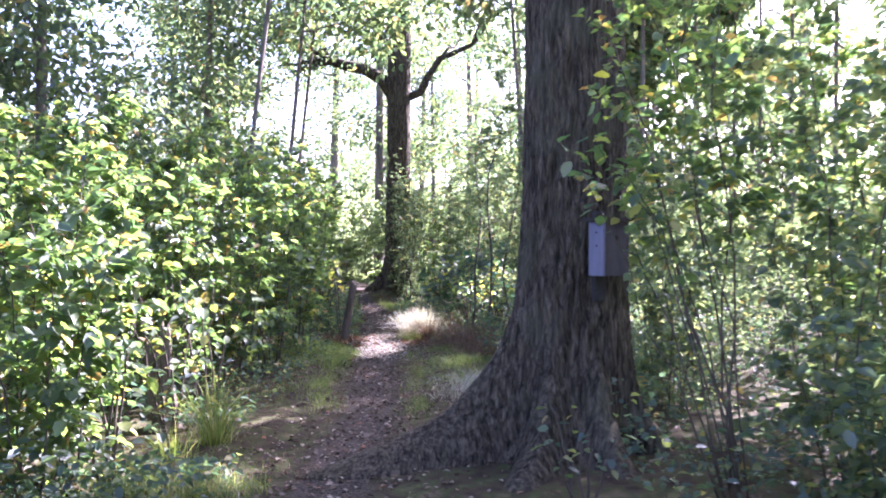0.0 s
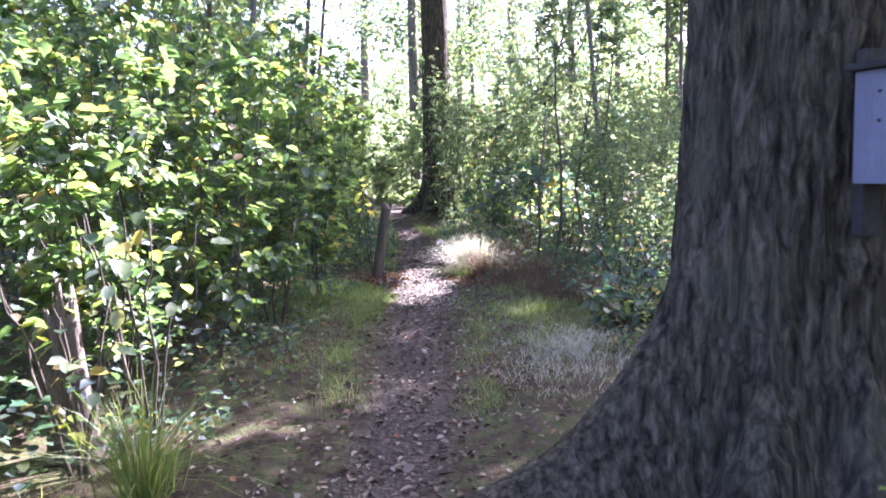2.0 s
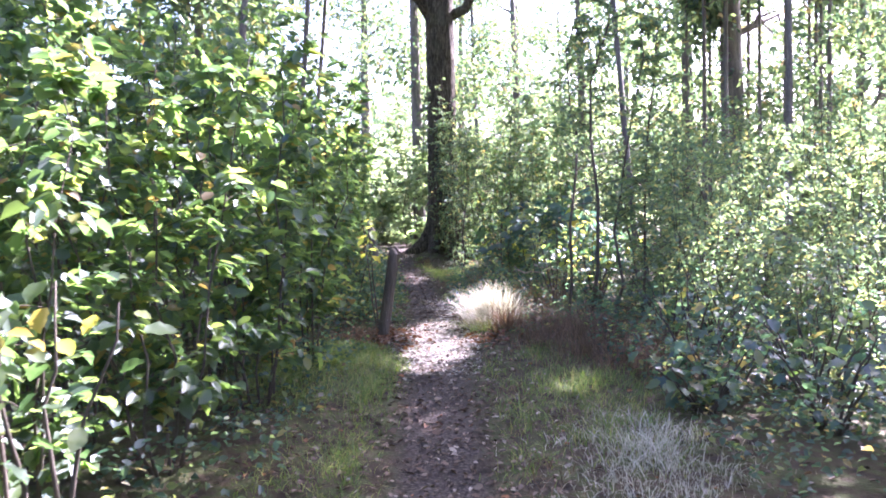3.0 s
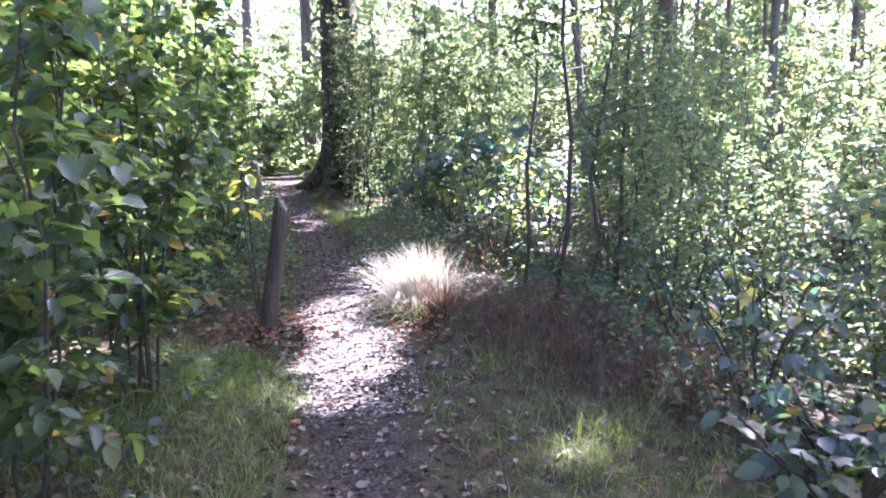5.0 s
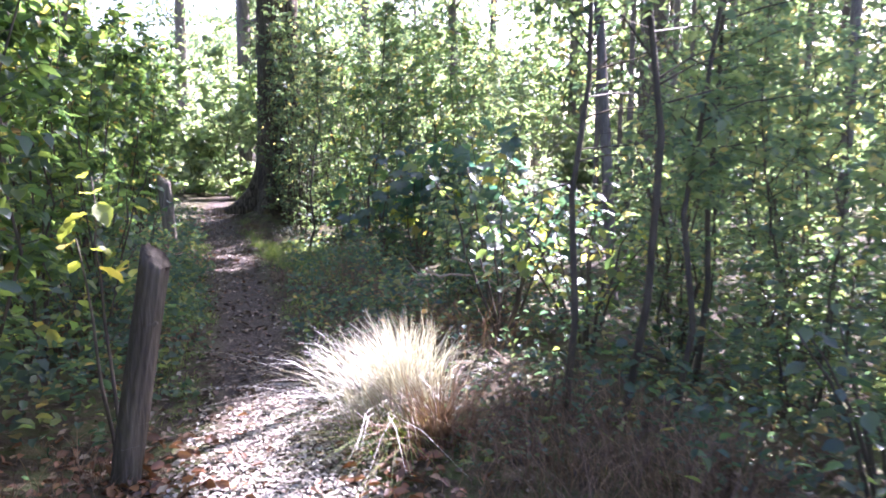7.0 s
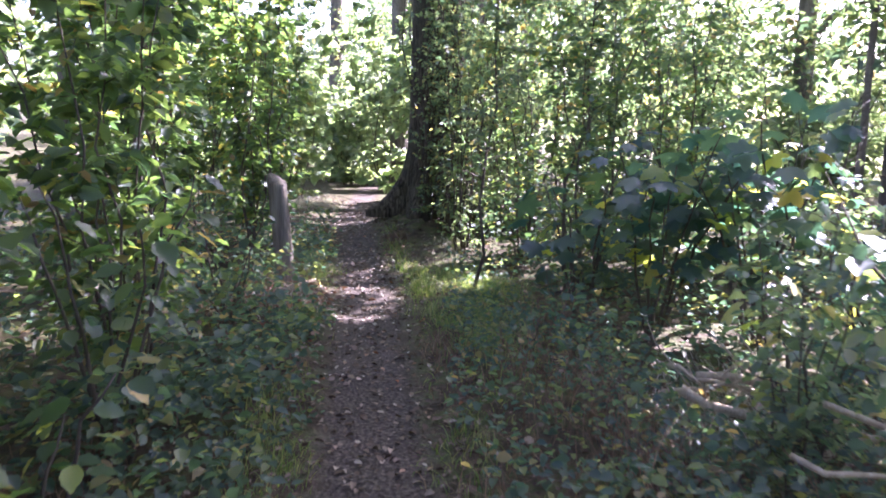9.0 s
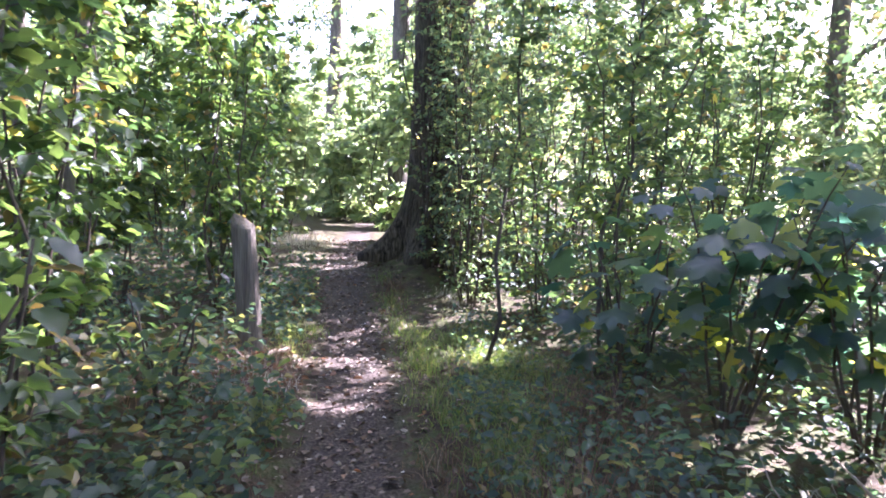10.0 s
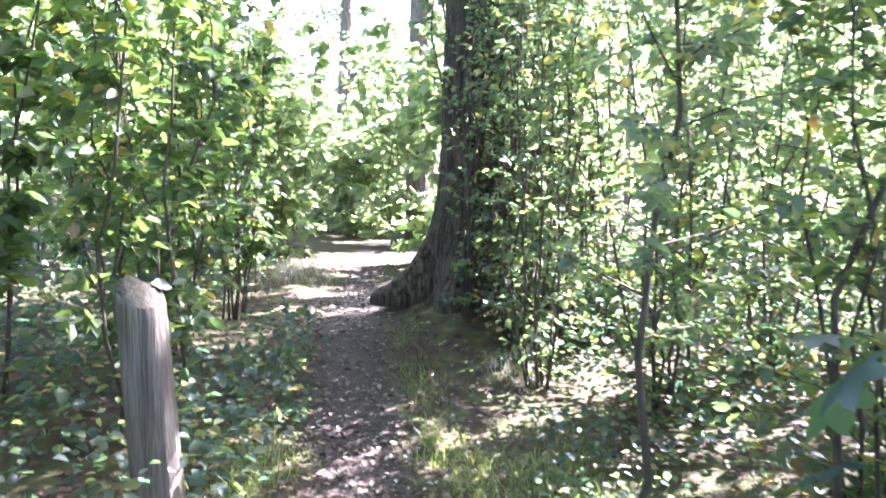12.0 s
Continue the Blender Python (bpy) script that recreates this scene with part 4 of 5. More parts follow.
def tussock(x, y, n, h, reach, mat, seed, label, w=0.006, bias=(0, 0), root=0.06):
    rs = np.random.RandomState(seed)
    t = thing("grass_tussock", x, y, float(ground_z(x, y)), label, "grass", "grass tussocks")
    a, r = rs.uniform(0, 2 * math.pi, n), np.abs(rs.normal(0, root, n))
    P = np.stack([np.cos(a) * r, np.sin(a) * r, np.full(n, -0.02)], 1)
    H = h * rs.uniform(0.55, 1.15, n)
    k = np.abs(rs.normal(0, 0.55, n))
    lean = np.stack([np.cos(a) * k * reach + bias[0] * rs.uniform(0, 1, n), np.sin(a) * k * reach + bias[1] * rs.uniform(0, 1, n)], 1)
    for nm, pick in (("tuft", k <= 0.6), ("drooping_fringe", k > 0.6)):
        tagged(put(nm, blades(nm, P[pick], H[pick], lean[pick], w * rs.uniform(0.5, 1.2, int(pick.sum())), mat, rs), t), kind="stuff")
    return t


tussock(-1.68, 5.62, 200, 0.56, 0.85, M_GRASS, 1, "bright green grass tussock beside the path", 0.0065)
tussock(-1.75, 5.0, 90, 0.30, 0.30, M_GRASS, 2, "low green grass tussock")
tussock(-0.34, 12.66, 1100, 0.50, 0.52, M_DRY, 3, "big pale dry grass tussock in full sun", 0.005, (-0.18, -0.08), root=0.12)
tussock(-0.50, 12.52, 130, 0.52, 1.05, M_DRY, 4, "long pale dry grass blades hanging over the path edge", 0.0065, (-0.35, -0.12), root=0.09)
tussock(-0.42, 12.30, 260, 0.24, 0.65, M_GRASS, 6, "green and straw grass at the foot of the tussock", 0.006, (-0.25, -0.15), root=0.12)
tussock(-0.22, 12.20, 420, 0.36, 0.6, M_BROWN, 5, "withered brown grass tussock", 0.006, root=0.12)
GREEN, PALE = "short bright green grass patch", "pale dry grass patch by the path"
for i, (x, y, rx, ry, n, h, mat, lab) in enumerate((
        (-1.45, 10.3, 0.42, 0.75, 2600, 0.13, M_GRASS, GREEN), (-1.8, 10.7, 0.45, 0.6, 4200, 0.19, M_GRASS, GREEN), (-2.1, 9.9, 0.4, 0.7, 2600, 0.2, M_GRASS, GREEN), (-1.75, 9.4, 0.35, 0.6, 1200, 0.15, M_GRASS, GREEN), (-1.5, 7.9, 0.35, 0.7, 700, 0.10, M_GRASS, GREEN), (0.25, 9.6, 0.6, 0.7, 2600, 0.16, M_GRASS, GREEN),
        (0.4, 8.0, 0.42, 0.7, 1600, 0.18, M_DRY, PALE), (-1.45, 4.3, 0.5, 0.7, 3200, 0.15, M_GRASS, GREEN), (0.3, 8.4, 0.5, 0.8, 1300, 0.15, M_GRASS, GREEN), (0.2, 7.3, 0.35, 0.5, 500, 0.12, M_DRY, PALE), (0.05, 10.9, 0.3, 0.5, 900, 0.14, M_GRASS, GREEN), (0.35, 12.3, 0.45, 0.45, 700, 0.4, M_BROWN, "withered brown stems and seed heads"),
        (0.15, 11.7, 0.4, 0.4, 500, 0.35, M_BROWN, "withered brown stems and seed heads"), (-1.9, 4.4, 0.6, 0.6, 900, 0.16, M_GRASS, GREEN), (-1.5, 3.6, 0.45, 0.7, 900, 0.15, M_DRY, PALE), (-0.95, 19.2, 0.32, 0.9, 2200, 0.16, M_GRASS, GREEN),
        (-2.3, 19.2, 0.25, 0.6, 900, 0.14, M_GRASS, GREEN), (-1.0, 21.2, 0.3, 0.5, 700, 0.12, M_DRY, PALE), (-2.35, 17.9, 0.3, 0.4, 700, 0.16, M_DRY, PALE), (-0.75, 17.4, 0.3, 0.7, 1300, 0.18, M_GRASS, GREEN), (-3.7, 25.5, 0.5, 0.8, 900, 0.3, M_DRY, PALE),
        (0.55, 11.3, 0.6, 0.9, 2600, 0.45, M_BROWN, "withered brown stems and seed heads"), (0.85, 10.3, 0.5, 0.7, 1400, 0.4, M_BROWN, "withered brown stems and seed heads"), (0.35, 14.8, 0.7, 0.9, 800, 0.55, M_BROWN, "withered brown stems and seed heads"), (0.1, 13.8, 0.5, 0.6, 500, 0.5, M_BROWN, "withered brown stems and seed heads"), (0.65, 16.1, 0.6, 0.6, 1300, 0.28, M_DRY, PALE), (-0.75, 16.7, 0.3, 0.8, 1200, 0.2, M_GRASS, GREEN), (-0.65, 18.4, 0.35, 0.8, 1600, 0.22, M_GRASS, GREEN), (-0.2, 15.2, 0.35, 0.9, 500, 0.5, M_BROWN, "withered brown stems and seed heads"),
        (-0.3, 17.2, 0.3, 0.7, 600, 0.55, M_BROWN, "withered brown stems and seed heads"), (-2.6, 17.8, 0.4, 0.8, 600, 0.45, M_BROWN, "withered brown stems and seed heads"), (-2.5, 14.6, 0.3, 0.8, 500, 0.4, M_BROWN, "withered brown stems and seed heads"), (-1.75, 12.0, 0.25, 0.5, 400, 0.2, M_BROWN, "withered brown stems and seed heads"), (-0.5, 16.0, 0.35, 0.9, 500, 0.4, M_BROWN, "withered brown stems and seed heads"), (-1.95, 20.9, 0.2, 0.4, 400, 0.10, M_GRASS, GREEN), (-1.55, 11.0, 0.2, 0.4, 700, 0.12, M_GRASS, GREEN))):
    grass_patch(x, y, rx, ry, n, h, mat, 40 + i, lab)

# ragged verges along both sides of the path
rs_verge = np.random.RandomState(5)
VERGE = "short ragged grass along the edge of the path"
for i in range(30):
    y = 7.0 + 0.52 * i
    if 10.6 < y < 13.2:
        continue
    for side in (-1, 1):
        mat = (M_GRASS, M_BROWN, M_GRASS, M_GRASS)[rs_verge.randint(0, 4)]
        x = float(path_x(y)) + side * rs_verge.uniform(0.42, 0.56)
        grass_patch(x, y + rs_verge.uniform(-0.2, 0.2), 0.16, 0.42, rs_verge.randint(120, 420), rs_verge.uniform(0.10, 0.22), mat, 300 + 2 * i + (side > 0), VERGE)

# ---- low undergrowth ----


def undergrowth(x, y, rx, ry, n, z_top, leaf, mat, seed, label, name="undergrowth"):
    rs = np.random.RandomState(seed)
    px, py = x + rs.uniform(-rx, rx, n), y + rs.uniform(-ry, ry, n)
    keep = np.abs(px - path_x(py)) > 0.33 + 0.10 * np.sin(py * 4.3)
    px, py = px[keep], py[keep]
    n = len(px)
    hump = z_top * (0.5 + 0.5 * np.sin(px * 3.1 + seed) * np.sin(py * 2.7 + 2 * seed))
    P = np.stack([px, py, ground_z(px, py) + 0.03 + rs.uniform(0, 1, n) * hump], 1)
    A = rs.normal(0, 1, (n, 3)) * np.array([1, 1, 0.3])
    N = rs.normal(0, 0.4, (n, 3)) + np.array([0, 0, 1])
    ob = put(name, leaves(name, P, A, N, leaf * rs.uniform(0.5, 1.2, n), 0.75, mat, rs))
    return tagged(ob, label, "undergrowth", kind="stuff")


UNDER = ((-1.9, 3.9, 0.6, 1.1, 2400, 0.3, 0.06), (-3.3, 4.6, 1.6, 2.2, 4200, 0.5, 0.07), (-3.4, 9.0, 1.5, 2.4, 3200, 0.4, 0.06), (-3.1, 14.0, 1.2, 2.6, 4600, 0.6, 0.07), (-3.4, 19.0, 1.1, 2.5, 4000, 0.6, 0.07), (2.6, 4.4, 1.5, 1.8, 4600, 0.6, 0.06),
         (1.7, 8.6, 1.0, 1.4, 3400, 0.5, 0.05), (2.0, 12.0, 1.5, 2.0, 7000, 0.7, 0.055), (0.9, 15.0, 1.1, 1.1, 1500, 0.4, 0.05), (0.25, 15.3, 0.65, 1.5, 4500, 0.5, 0.055), (1.1, 10.8, 0.5, 1.3, 900, 0.5, 0.055), (0.2, 12.4, 0.4, 0.6, 900, 0.3, 0.045), (-2.5, 16.2, 0.5, 1.6, 2200, 0.4, 0.06), (0.9, 18.5, 1.3, 1.6, 5200, 0.6, 0.06), (0.5, 21.8, 1.3, 1.6, 5200, 0.8, 0.06), (4.6, 10.0, 1.6, 4.0, 5000, 0.6, 0.07), (4.2, 18.0, 1.6, 4.0, 5000, 0.6, 0.07), (-5.6, 12.0, 1.4, 9.0, 6000, 0.7, 0.08), (-2.05, 14.6, 0.4, 2.4, 2200, 0.7, 0.065), (-2.55, 20.2, 0.35, 1.6, 1400, 0.4, 0.06), (-1.9, 8.6, 0.35, 2.6, 1300, 0.25, 0.055), (-0.6, 15.6, 0.4, 1.8, 2200, 0.35, 0.05), (-1.75, 15.6, 0.35, 2.6, 2200, 0.3, 0.055), (-0.75, 18.6, 0.35, 1.6, 1200, 0.22, 0.05), (-5.0, 22.8, 1.2, 3.2, 3600, 0.7, 0.08), (-3.0, -2.0, 3.5, 4.0, 4500, 0.5, 0.11), (4.0, -2.0, 3.5, 4.5, 4500, 0.5, 0.11), (-8.0, 6.0, 1.8, 7.0, 4500, 0.6, 0.12))
for i, (x, y, rx, ry, n, zt, lf) in enumerate(UNDER):
    undergrowth(x, y, rx, ry, int(n * 0.6), zt * 1.25, lf, M_BRAMBLE, 60 + i, "tangle of low bramble and ivy leaves under the shrubs")

# ---- plants with large leaves, each leaf a piece of its own ----


def lobed_leaf(name, mat, lobes=5, depth=0.42):
    """A maple-like leaf of length 1 with pointed lobes, cupped along its ribs."""
    v, f = [(0, 0, 0)], []
    n = lobes * 4
    for k in range(n + 1):
        u = k / n
        a = radians(-140 + 280 * u)
        r = 0.52 * (0.62 + 0.38 * math.cos(a * 0.55)) * (1 - depth * (0.5 - 0.5 * math.cos(2 * math.pi * u * lobes)) ** 0.8 * -1 - depth * 0.55)
        x, y = math.sin(a) * r, 0.42 + math.cos(a) * r
        v.append((x, y, -0.25 * x * x + 0.03 * math.cos(2 * math.pi * u * lobes) - 0.12 * y * y))
    c = len(v)
    v.append((0, 0.42, 0.03))
    for k in range(n):
        f.append((c, 1 + k, 2 + k))
    f.append((c, n + 1, 0))
    f.append((c, 0, 1))
    g = Geo()
    g.v, g.f = v, f
    return g.mesh(name, mat, smooth=True)


def oval_leaf(name, mat):
    """A pointed oval leaf of length 1, folded along the midrib, with a waved and toothed edge."""
    v = []
    for k, (y, w) in enumerate(((0, 0.015), (0.10, 0.17), (0.22, 0.28), (0.34, 0.31), (0.46, 0.345), (0.58, 0.30), (0.70, 0.265), (0.82, 0.16), (0.92, 0.085), (1.0, 0.0))):
        wave = 0.035 * math.sin(k * 2.1)
        bow = 0.16 * y * y
        v += [(-w, y - 0.02 * (k % 2), 0.16 * w - bow + wave), (0, y, -0.03 - bow), (w, y - 0.02 * (k % 2), 0.16 * w - bow - wave * 0.7)]
    f = []
    for j in range(9):
        for k in range(2):
            f.append((3 * j + k, 3 * j + k + 1, 3 * j + k + 4, 3 * j + k + 3))
    g = Geo()
    g.v, g.f = v, f
    return g.mesh(name, mat, smooth=True)


MAPLE_LEAF, MAPLE_YELLOW = lobed_leaf("leaf", M_MAPLE), lobed_leaf("leaf", M_YELLOW)
HAZEL_LEAF, YELLOW_LEAF, BRAMBLE_LEAF = oval_leaf("leaf", M_HAZEL_ONE), oval_leaf("leaf", M_YELLOW), oval_leaf("leaf", M_BRAMBLE_ONE)


def leafy_plant(x, y, h, spread, stems, per, leaf, meshes, seed, label, category="plant", name="young_maple", lean=(0, 0), low=0.3, group="broad-leaved plants", clear=True, thick=0.011):
    """Stems with stalked leaves set round them; each leaf is an object on a shared mesh."""
    rs = np.random.RandomState(seed)
    z0 = float(ground_z(x, y))
    t = thing(name, x, y, z0, label, category, group)
    for s in range(stems):
        ang = 2 * math.pi * (s + rs.uniform(-0.3, 0.3)) / stems
        top = Vector((math.cos(ang) * spread * rs.uniform(0.4, 1) + lean[0], math.sin(ang) * spread * rs.uniform(0.4, 1) + lean[1], h * rs.uniform(0.65, 1)))
        pts = curved((0.03 * math.cos(ang), 0.03 * math.sin(ang), -0.06), top, rs, 7, 0.04, 0.10)
        stem = put("stem", Geo().tube(pts, [thick * (1 - 0.7 * i / 7) for i in range(8)], 6).mesh("stem", M_TWIG), t)
        for k in range(per):
            u = low + (1 - low) * (k + rs.uniform(0, 1)) / per
            i = min(int(u * 7), 6)
            p = pts[i].lerp(pts[i + 1], u * 7 - i)
            a = rs.uniform(0, 2 * math.pi)
            out = Vector((math.cos(a), math.sin(a), 0.15))
            q = p + out * leaf * rs.uniform(0.3, 1.1)
            if clear and lit_through(np.array([[q.x + x, q.y + y, q.z + z0]]), 0.6)[0]:
                continue
            o = put("leaf", meshes[min(len(meshes) - 1, int(rs.uniform(0, 1) ** 3 * len(meshes)))], t)
            o.matrix_basis = Matrix.LocRotScale(q, Euler((rs.normal(-0.35, 0.3), rs.normal(0, 0.3), a - math.pi / 2)), Vector((1, 1, 1)) * leaf * rs.uniform(0.6, 1.2))
    return t


leafy_plant(0.42, 17.45, 1.5, 0.55, 9, 16, 0.19, (MAPLE_LEAF, MAPLE_LEAF, MAPLE_LEAF, MAPLE_YELLOW), 1, "young maple bush with large lobed blue-green leaves", "shrub", lean=(0.1, -0.1), clear=False)
leafy_plant(1.05, 17.2, 1.7, 0.65, 10, 16, 0.19, (MAPLE_LEAF, MAPLE_LEAF, MAPLE_LEAF, MAPLE_YELLOW), 2, "young maple bush with large lobed leaves in sun", "shrub", clear=False)
leafy_plant(1.6, 16.5, 1.25, 0.5, 8, 12, 0.18, (MAPLE_LEAF, MAPLE_LEAF, MAPLE_YELLOW), 14, "young maple bush with large lobed leaves in sun", "shrub", clear=False)
leafy_plant(-0.05, 17.75, 1.15, 0.38, 6, 9, 0.19, (MAPLE_LEAF, MAPLE_LEAF, MAPLE_LEAF, MAPLE_YELLOW), 3, "small young maple with drooping lobed leaves", "shrub")
leafy_plant(-2.35, 15.0, 1.35, 0.45, 6, 14, 0.115, (HAZEL_LEAF,), 4, "hazel shoots with large soft oval leaves by the path", name="hazel_shoot")
leafy_plant(-2.3, 14.2, 0.75, 0.4, 5, 12, 0.10, (HAZEL_LEAF, HAZEL_LEAF, YELLOW_LEAF), 5, "low hazel shoots with large oval leaves", name="hazel_shoot")
leafy_plant(-1.62, 12.3, 1.32, 0.2, 3, 5, 0.12, (YELLOW_LEAF, YELLOW_LEAF, HAZEL_LEAF), 6, "shoot with bright yellow leaves behind the leaning post", name="yellow_shoot", low=0.8)
leafy_plant(0.5, 13.85, 1.2, 0.55, 9, 22, 0.085, (BRAMBLE_LEAF, HAZEL_LEAF, YELLOW_LEAF), 7, "sunlit bramble bush with pale arching stems", name="bramble", low=0.35, clear=False)
leafy_plant(0.95, 13.5, 1.1, 0.55, 9, 20, 0.08, (HAZEL_LEAF, BRAMBLE_LEAF, YELLOW_LEAF), 15, "sunlit bramble bush with yellowing leaves", name="bramble", low=0.3, clear=False)
leafy_plant(0.72, 15.65, 0.75, 0.4, 7, 9, 0.14, (MAPLE_LEAF, BRAMBLE_LEAF, MAPLE_YELLOW), 16, "low maple seedlings with lobed leaves among dead sticks", low=0.25, clear=False)
leafy_plant(1.2, 15.9, 0.9, 0.45, 7, 10, 0.15, (MAPLE_LEAF, MAPLE_LEAF, MAPLE_YELLOW), 17, "low maple seedlings with lobed leaves among dead sticks", low=0.25, clear=False)
leafy_plant(1.15, 9.9, 0.85, 0.6, 8, 11, 0.085, (BRAMBLE_LEAF, BRAMBLE_LEAF, HAZEL_LEAF), 8, "bramble bush with broad glossy leaves by the saplings", name="bramble")
leafy_plant(1.8, 9.3, 0.8, 0.55, 8, 11, 0.085, (BRAMBLE_LEAF, HAZEL_LEAF), 9, "bramble bush with broad glossy leaves in half shade", name="bramble")
leafy_plant(1.3, 11.2, 0.75, 0.5, 8, 10, 0.08, (BRAMBLE_LEAF, BRAMBLE_LEAF, HAZEL_LEAF), 10, "bramble bush with broad glossy leaves in half shade", name="bramble")
leafy_plant(-2.0, 4.6, 1.15, 0.45, 5, 8, 0.10, (HAZEL_LEAF, HAZEL_LEAF, YELLOW_LEAF), 11, "hazel shoots with bright sunlit leaves by the stump", name="hazel_shoot")
leafy_plant(-1.95, 6.3, 1.35, 0.4, 5, 8, 0.10, (HAZEL_LEAF, HAZEL_LEAF, YELLOW_LEAF), 12, "leafy shoots growing round the broken stump", name="hazel_shoot", low=0.5)
leafy_plant(1.62, 4.35, 2.1, 0.28, 4, 24, 0.09, (HAZEL_LEAF, BRAMBLE_LEAF, HAZEL_LEAF), 31, "arching shoots with leaves hanging before the oak trunk", name="hazel_shoot", lean=(-0.80, -0.15), low=0.5, thick=0.006)
leafy_plant(1.7, 4.3, 2.9, 0.26, 3, 24, 0.09, (HAZEL_LEAF, HAZEL_LEAF, YELLOW_LEAF), 32, "arching shoots with leaves hanging before the oak trunk", name="hazel_shoot", lean=(-0.75, -0.1), low=0.5, thick=0.006)
leafy_plant(0.78, 4.25, 0.6, 0.3, 5, 6, 0.07, (BRAMBLE_LEAF, HAZEL_LEAF), 33, "thin low shoots with small leaves at the oak root", name="hazel_shoot", low=0.4)
leafy_plant(-2.08, 5.85, 0.95, 0.35, 6, 9, 0.085, (HAZEL_LEAF, HAZEL_LEAF, YELLOW_LEAF), 34, "leafy shoots growing round the broken stump", name="hazel_shoot", low=0.25)
for i, (x, y, h) in enumerate(((1.55, 8.5, 0.75), (2.3, 8.8, 0.85), (1.6, 10.5, 0.8), (2.5, 10.4, 0.9), (0.95, 8.9, 0.45), (3.2, 10.2, 0.8), (1.15, 9.2, 0.5))):
    leafy_plant(x, y, h, 0.5, 8, 11, 0.10, (BRAMBLE_LEAF, BRAMBLE_LEAF, MAPLE_LEAF, HAZEL_LEAF), 50 + i, "bramble bush with broad glossy leaves in half shade", name="bramble", low=0.2)
leafy_plant(-2.6, 17.3, 0.8, 0.45, 6, 8, 0.10, (HAZEL_LEAF, BRAMBLE_LEAF), 13, "low bramble with pale lit leaves before the post", name="bramble")

# ---- fallen leaves ----


def litter(n, seed, y0, y1, width, label):
    rs = np.random.RandomState(seed)
    py = rs.uniform(y0, y1, n)
    px = path_x(py) + rs.normal(0, width, n)
    # most brown leaves left out of the sun patch, so it stays bright
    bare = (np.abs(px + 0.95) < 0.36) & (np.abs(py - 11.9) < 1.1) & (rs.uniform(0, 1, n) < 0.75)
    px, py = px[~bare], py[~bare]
    n = len(px)
    P = np.stack([px, py, ground_z(px, py) + rs.uniform(0.004, 0.02, n)], 1)
    A = rs.normal(0, 1, (n, 3)) * np.array([1, 1, 0.12])
    N = rs.normal(0, 0.28, (n, 3)) + np.array([0, 0, 1])
    ob = put("fallen_leaves", leaves("fallen_leaves", P, A, N, rs.uniform(0.02, 0.055, n), 0.65, M_LITTER, rs, clear=False))
    return tagged(ob, label, "leaf litter", kind="stuff")


litter(4600, 1, 2.0, 14.0, 0.5, "brown and pale fallen leaves strewn over the path")
litter(3400, 2, 12.0, 27.0, 0.45, "brown and pale fallen leaves strewn over the path")
litter(7000, 3, 1.0, 24.0, 1.9, "fallen leaves under the shrubs")


def leaf_shreds(x, y, sx, sy, n, seed, label):
    """Small dry leaf bits trodden into the path, paled to whiten sunlit spots."""
    rs = np.random.RandomState(seed)
    px, py = x + np.clip(rs.normal(0, sx, n), -1.9 * sx, 1.9 * sx), y + np.clip(rs.normal(0, sy, n), -1.9 * sy, 1.9 * sy)
    P = np.stack([px, py, ground_z(px, py) + rs.uniform(0.003, 0.008, n)], 1)
    ob = put("leaf_shreds", leaves("leaf_shreds", P, rs.normal(0, 1, (n, 3)) * np.array([1, 1, 0.03]), rs.normal(0, 0.07, (n, 3)) + np.array([0, 0, 1]), rs.uniform(0.012, 0.04, n), 0.6, M_PALE_SUNLIT, rs, clear=False))
    return tagged(ob, label, "leaf litter", kind="stuff")


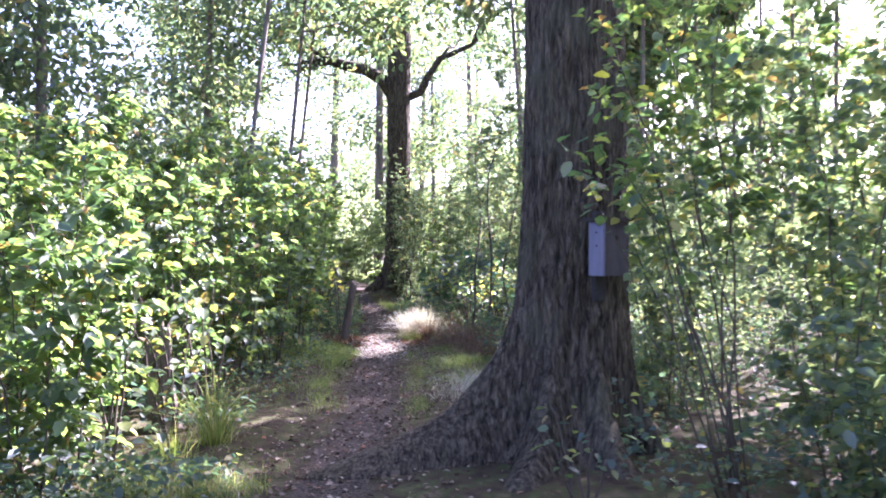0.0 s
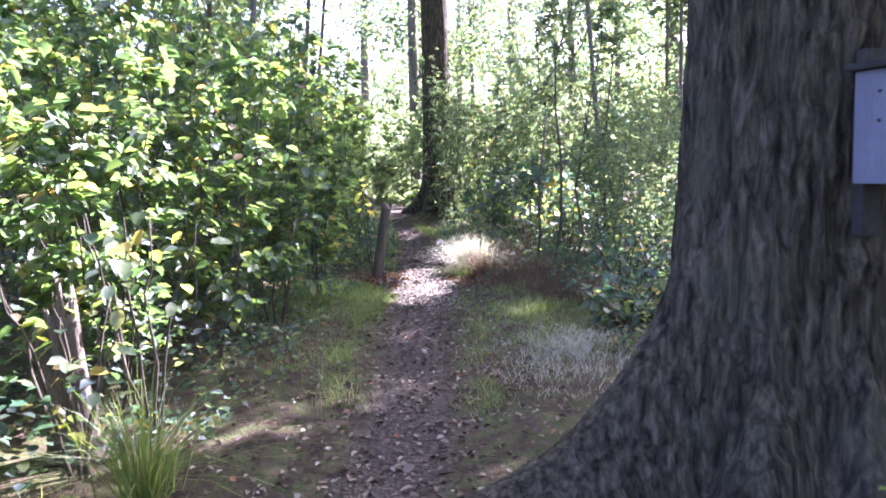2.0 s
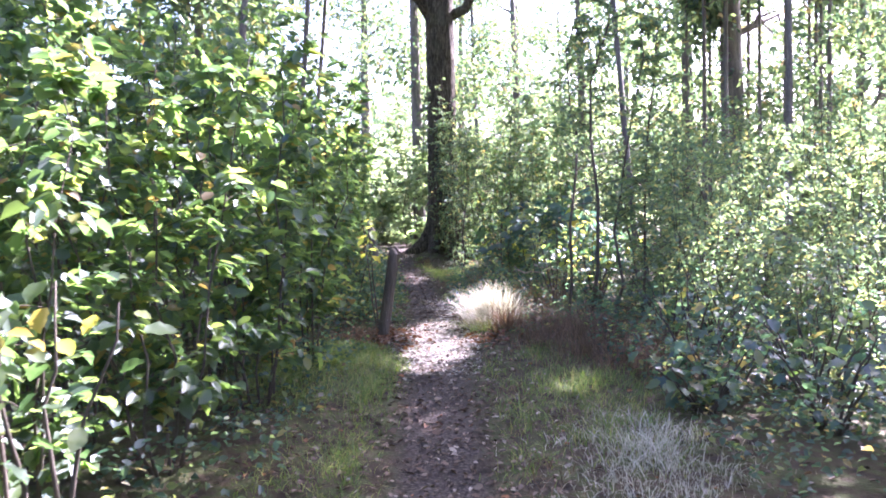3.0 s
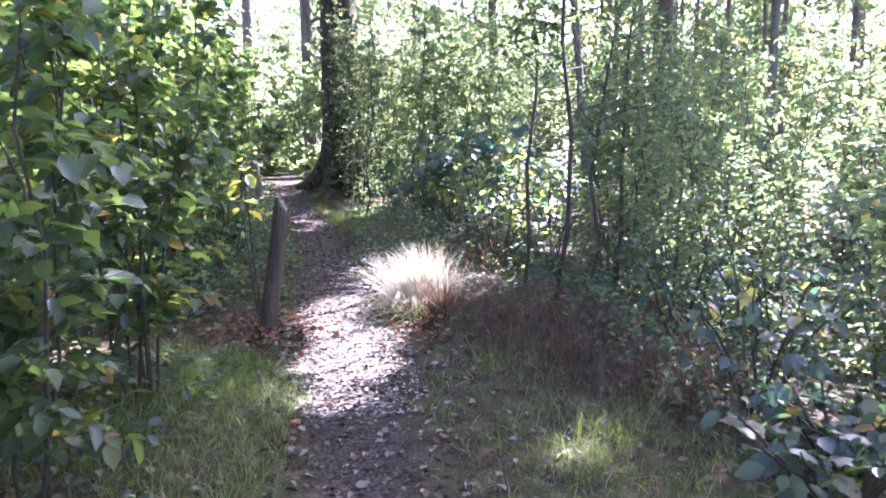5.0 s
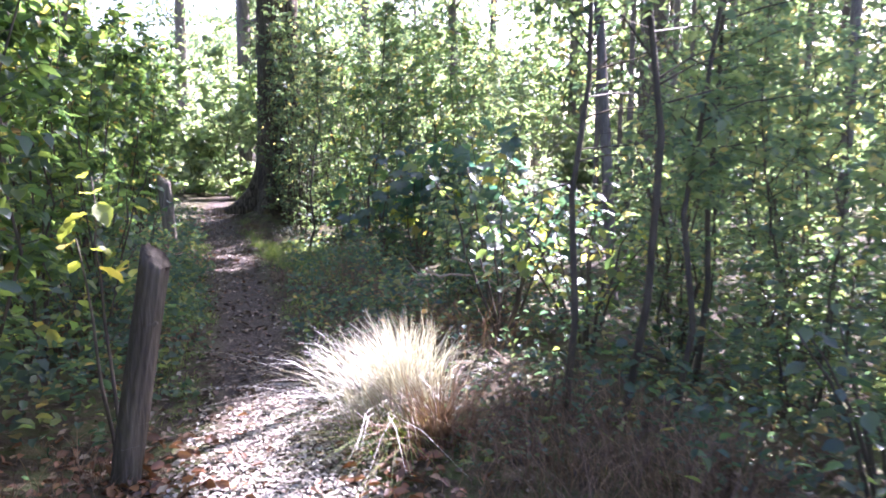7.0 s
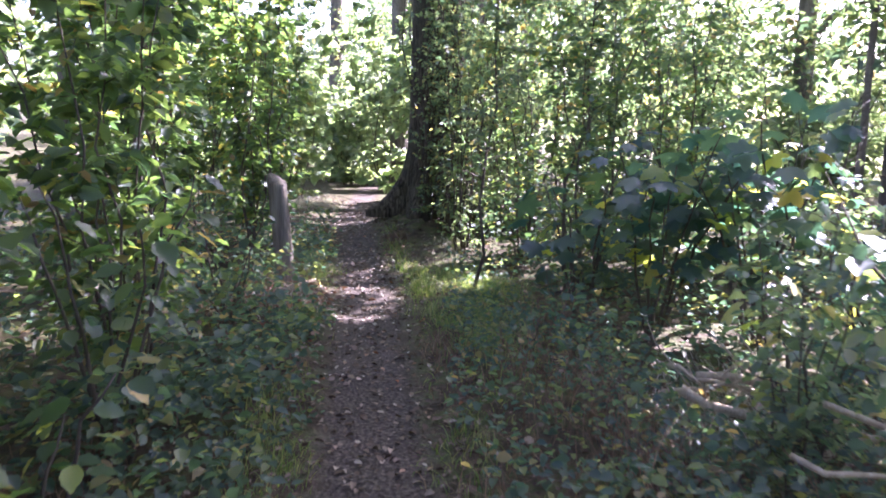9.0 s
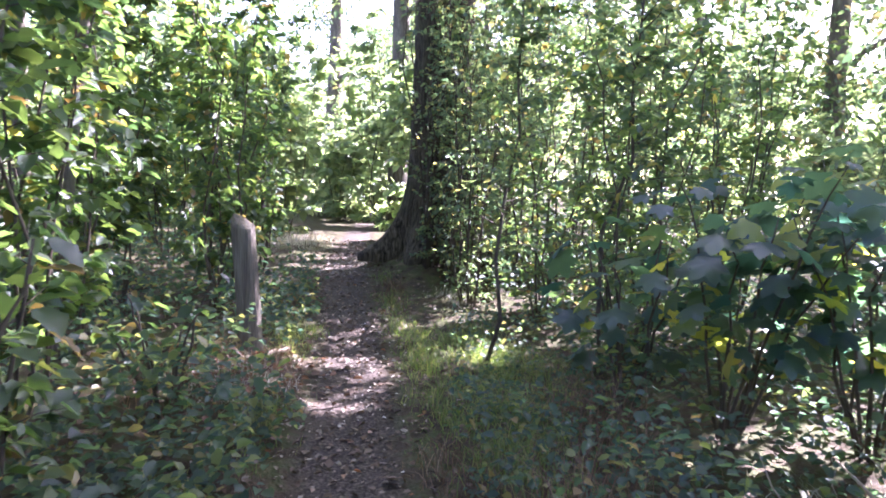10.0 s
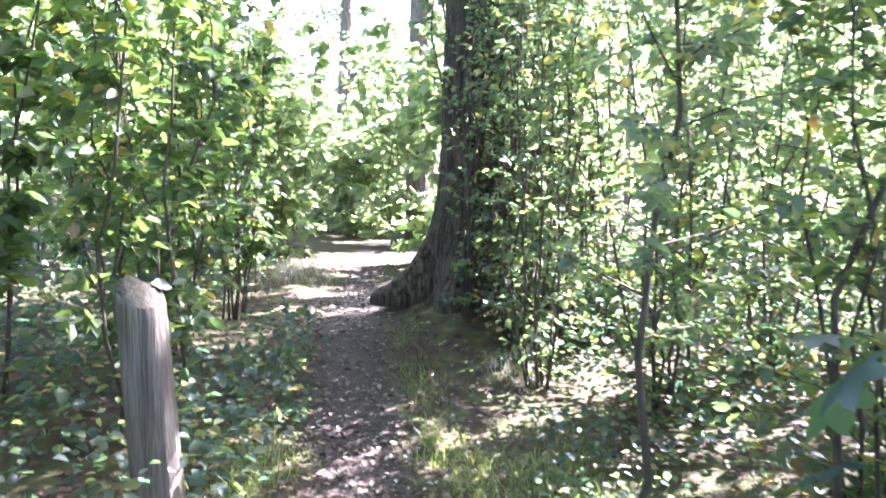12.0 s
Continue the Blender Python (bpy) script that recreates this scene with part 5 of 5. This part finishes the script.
def leaf_drift(x, y, sx, sy, n, seed, label):
    """Whole leaves blown together, some standing on edge."""
    rs = np.random.RandomState(seed)
    px, py = x + rs.normal(0, sx, n), y + rs.normal(0, sy, n)
    P = np.stack([px, py, ground_z(px, py) + rs.uniform(0.005, 0.04, n)], 1)
    ob = put("leaf_drift", leaves("leaf_drift", P, rs.normal(0, 1, (n, 3)) * np.array([1, 1, 0.3]), rs.normal(0, 0.5, (n, 3)) + np.array([0, 0, 1]), rs.uniform(0.03, 0.075, n), 0.65, M_RUST, rs, clear=False))
    return tagged(ob, label, "leaf litter", kind="stuff")


leaf_drift(-1.55, 11.85, 0.22, 0.35, 420, 8, "rust-brown fallen leaves round the foot of the post")
leaf_drift(-0.45, 11.9, 0.16, 0.35, 160, 9, "rust-brown fallen leaves under the dry tussock")
leaf_drift(0.95, 16.1, 0.4, 0.4, 300, 10, "rust-brown fallen leaves among dead sticks")
leaf_drift(-2.3, 18.1, 0.2, 0.3, 160, 12, "rust-brown fallen leaves by the squared post")
# real pale shreds, massed here so their whiteness adds to the sunlight
leaf_shreds(-0.95, 11.75, 0.22, 0.8, 7000, 5, "pale trodden leaf shreds, made whiter for the sunlit patch of path")
leaf_shreds(-2.7, 23.6, 0.35, 0.7, 1200, 6, "pale trodden leaf shreds, made whiter for the sunlit patch of path")
leaf_shreds(-1.75, 18.6, 0.28, 1.2, 350, 7, "pale trodden leaf shreds, made whiter for sunlit spots on the path")
rs = np.random.RandomState(77)
FALLEN = oval_leaf("leaf", M_LITTER_ONE)
carpet = thing("scattered_leaves", -0.7, 7.0, float(ground_z(-0.7, 7.0)), "larger curled brown leaves lying on the trodden path", "leaf litter")
for _ in range(280):
    y = rs.uniform(4.5, 19.0)
    x = float(path_x(y)) + rs.normal(0, 0.45)
    # the same sunlit patch is kept clear of larger leaves
    if abs(x + 0.95) < 0.36 and abs(y - 11.9) < 1.1:
        continue
    o = put("leaf", FALLEN, carpet)
    o.matrix_basis = Matrix.Translation(-carpet.location) @ Matrix.LocRotScale(Vector((x, y, float(ground_z(x, y)) + 0.02)), Euler((rs.normal(0, 0.2), rs.normal(0, 0.3), rs.uniform(0, 6.28))), Vector((1, 1, 1)) * rs.uniform(0.035, 0.07))
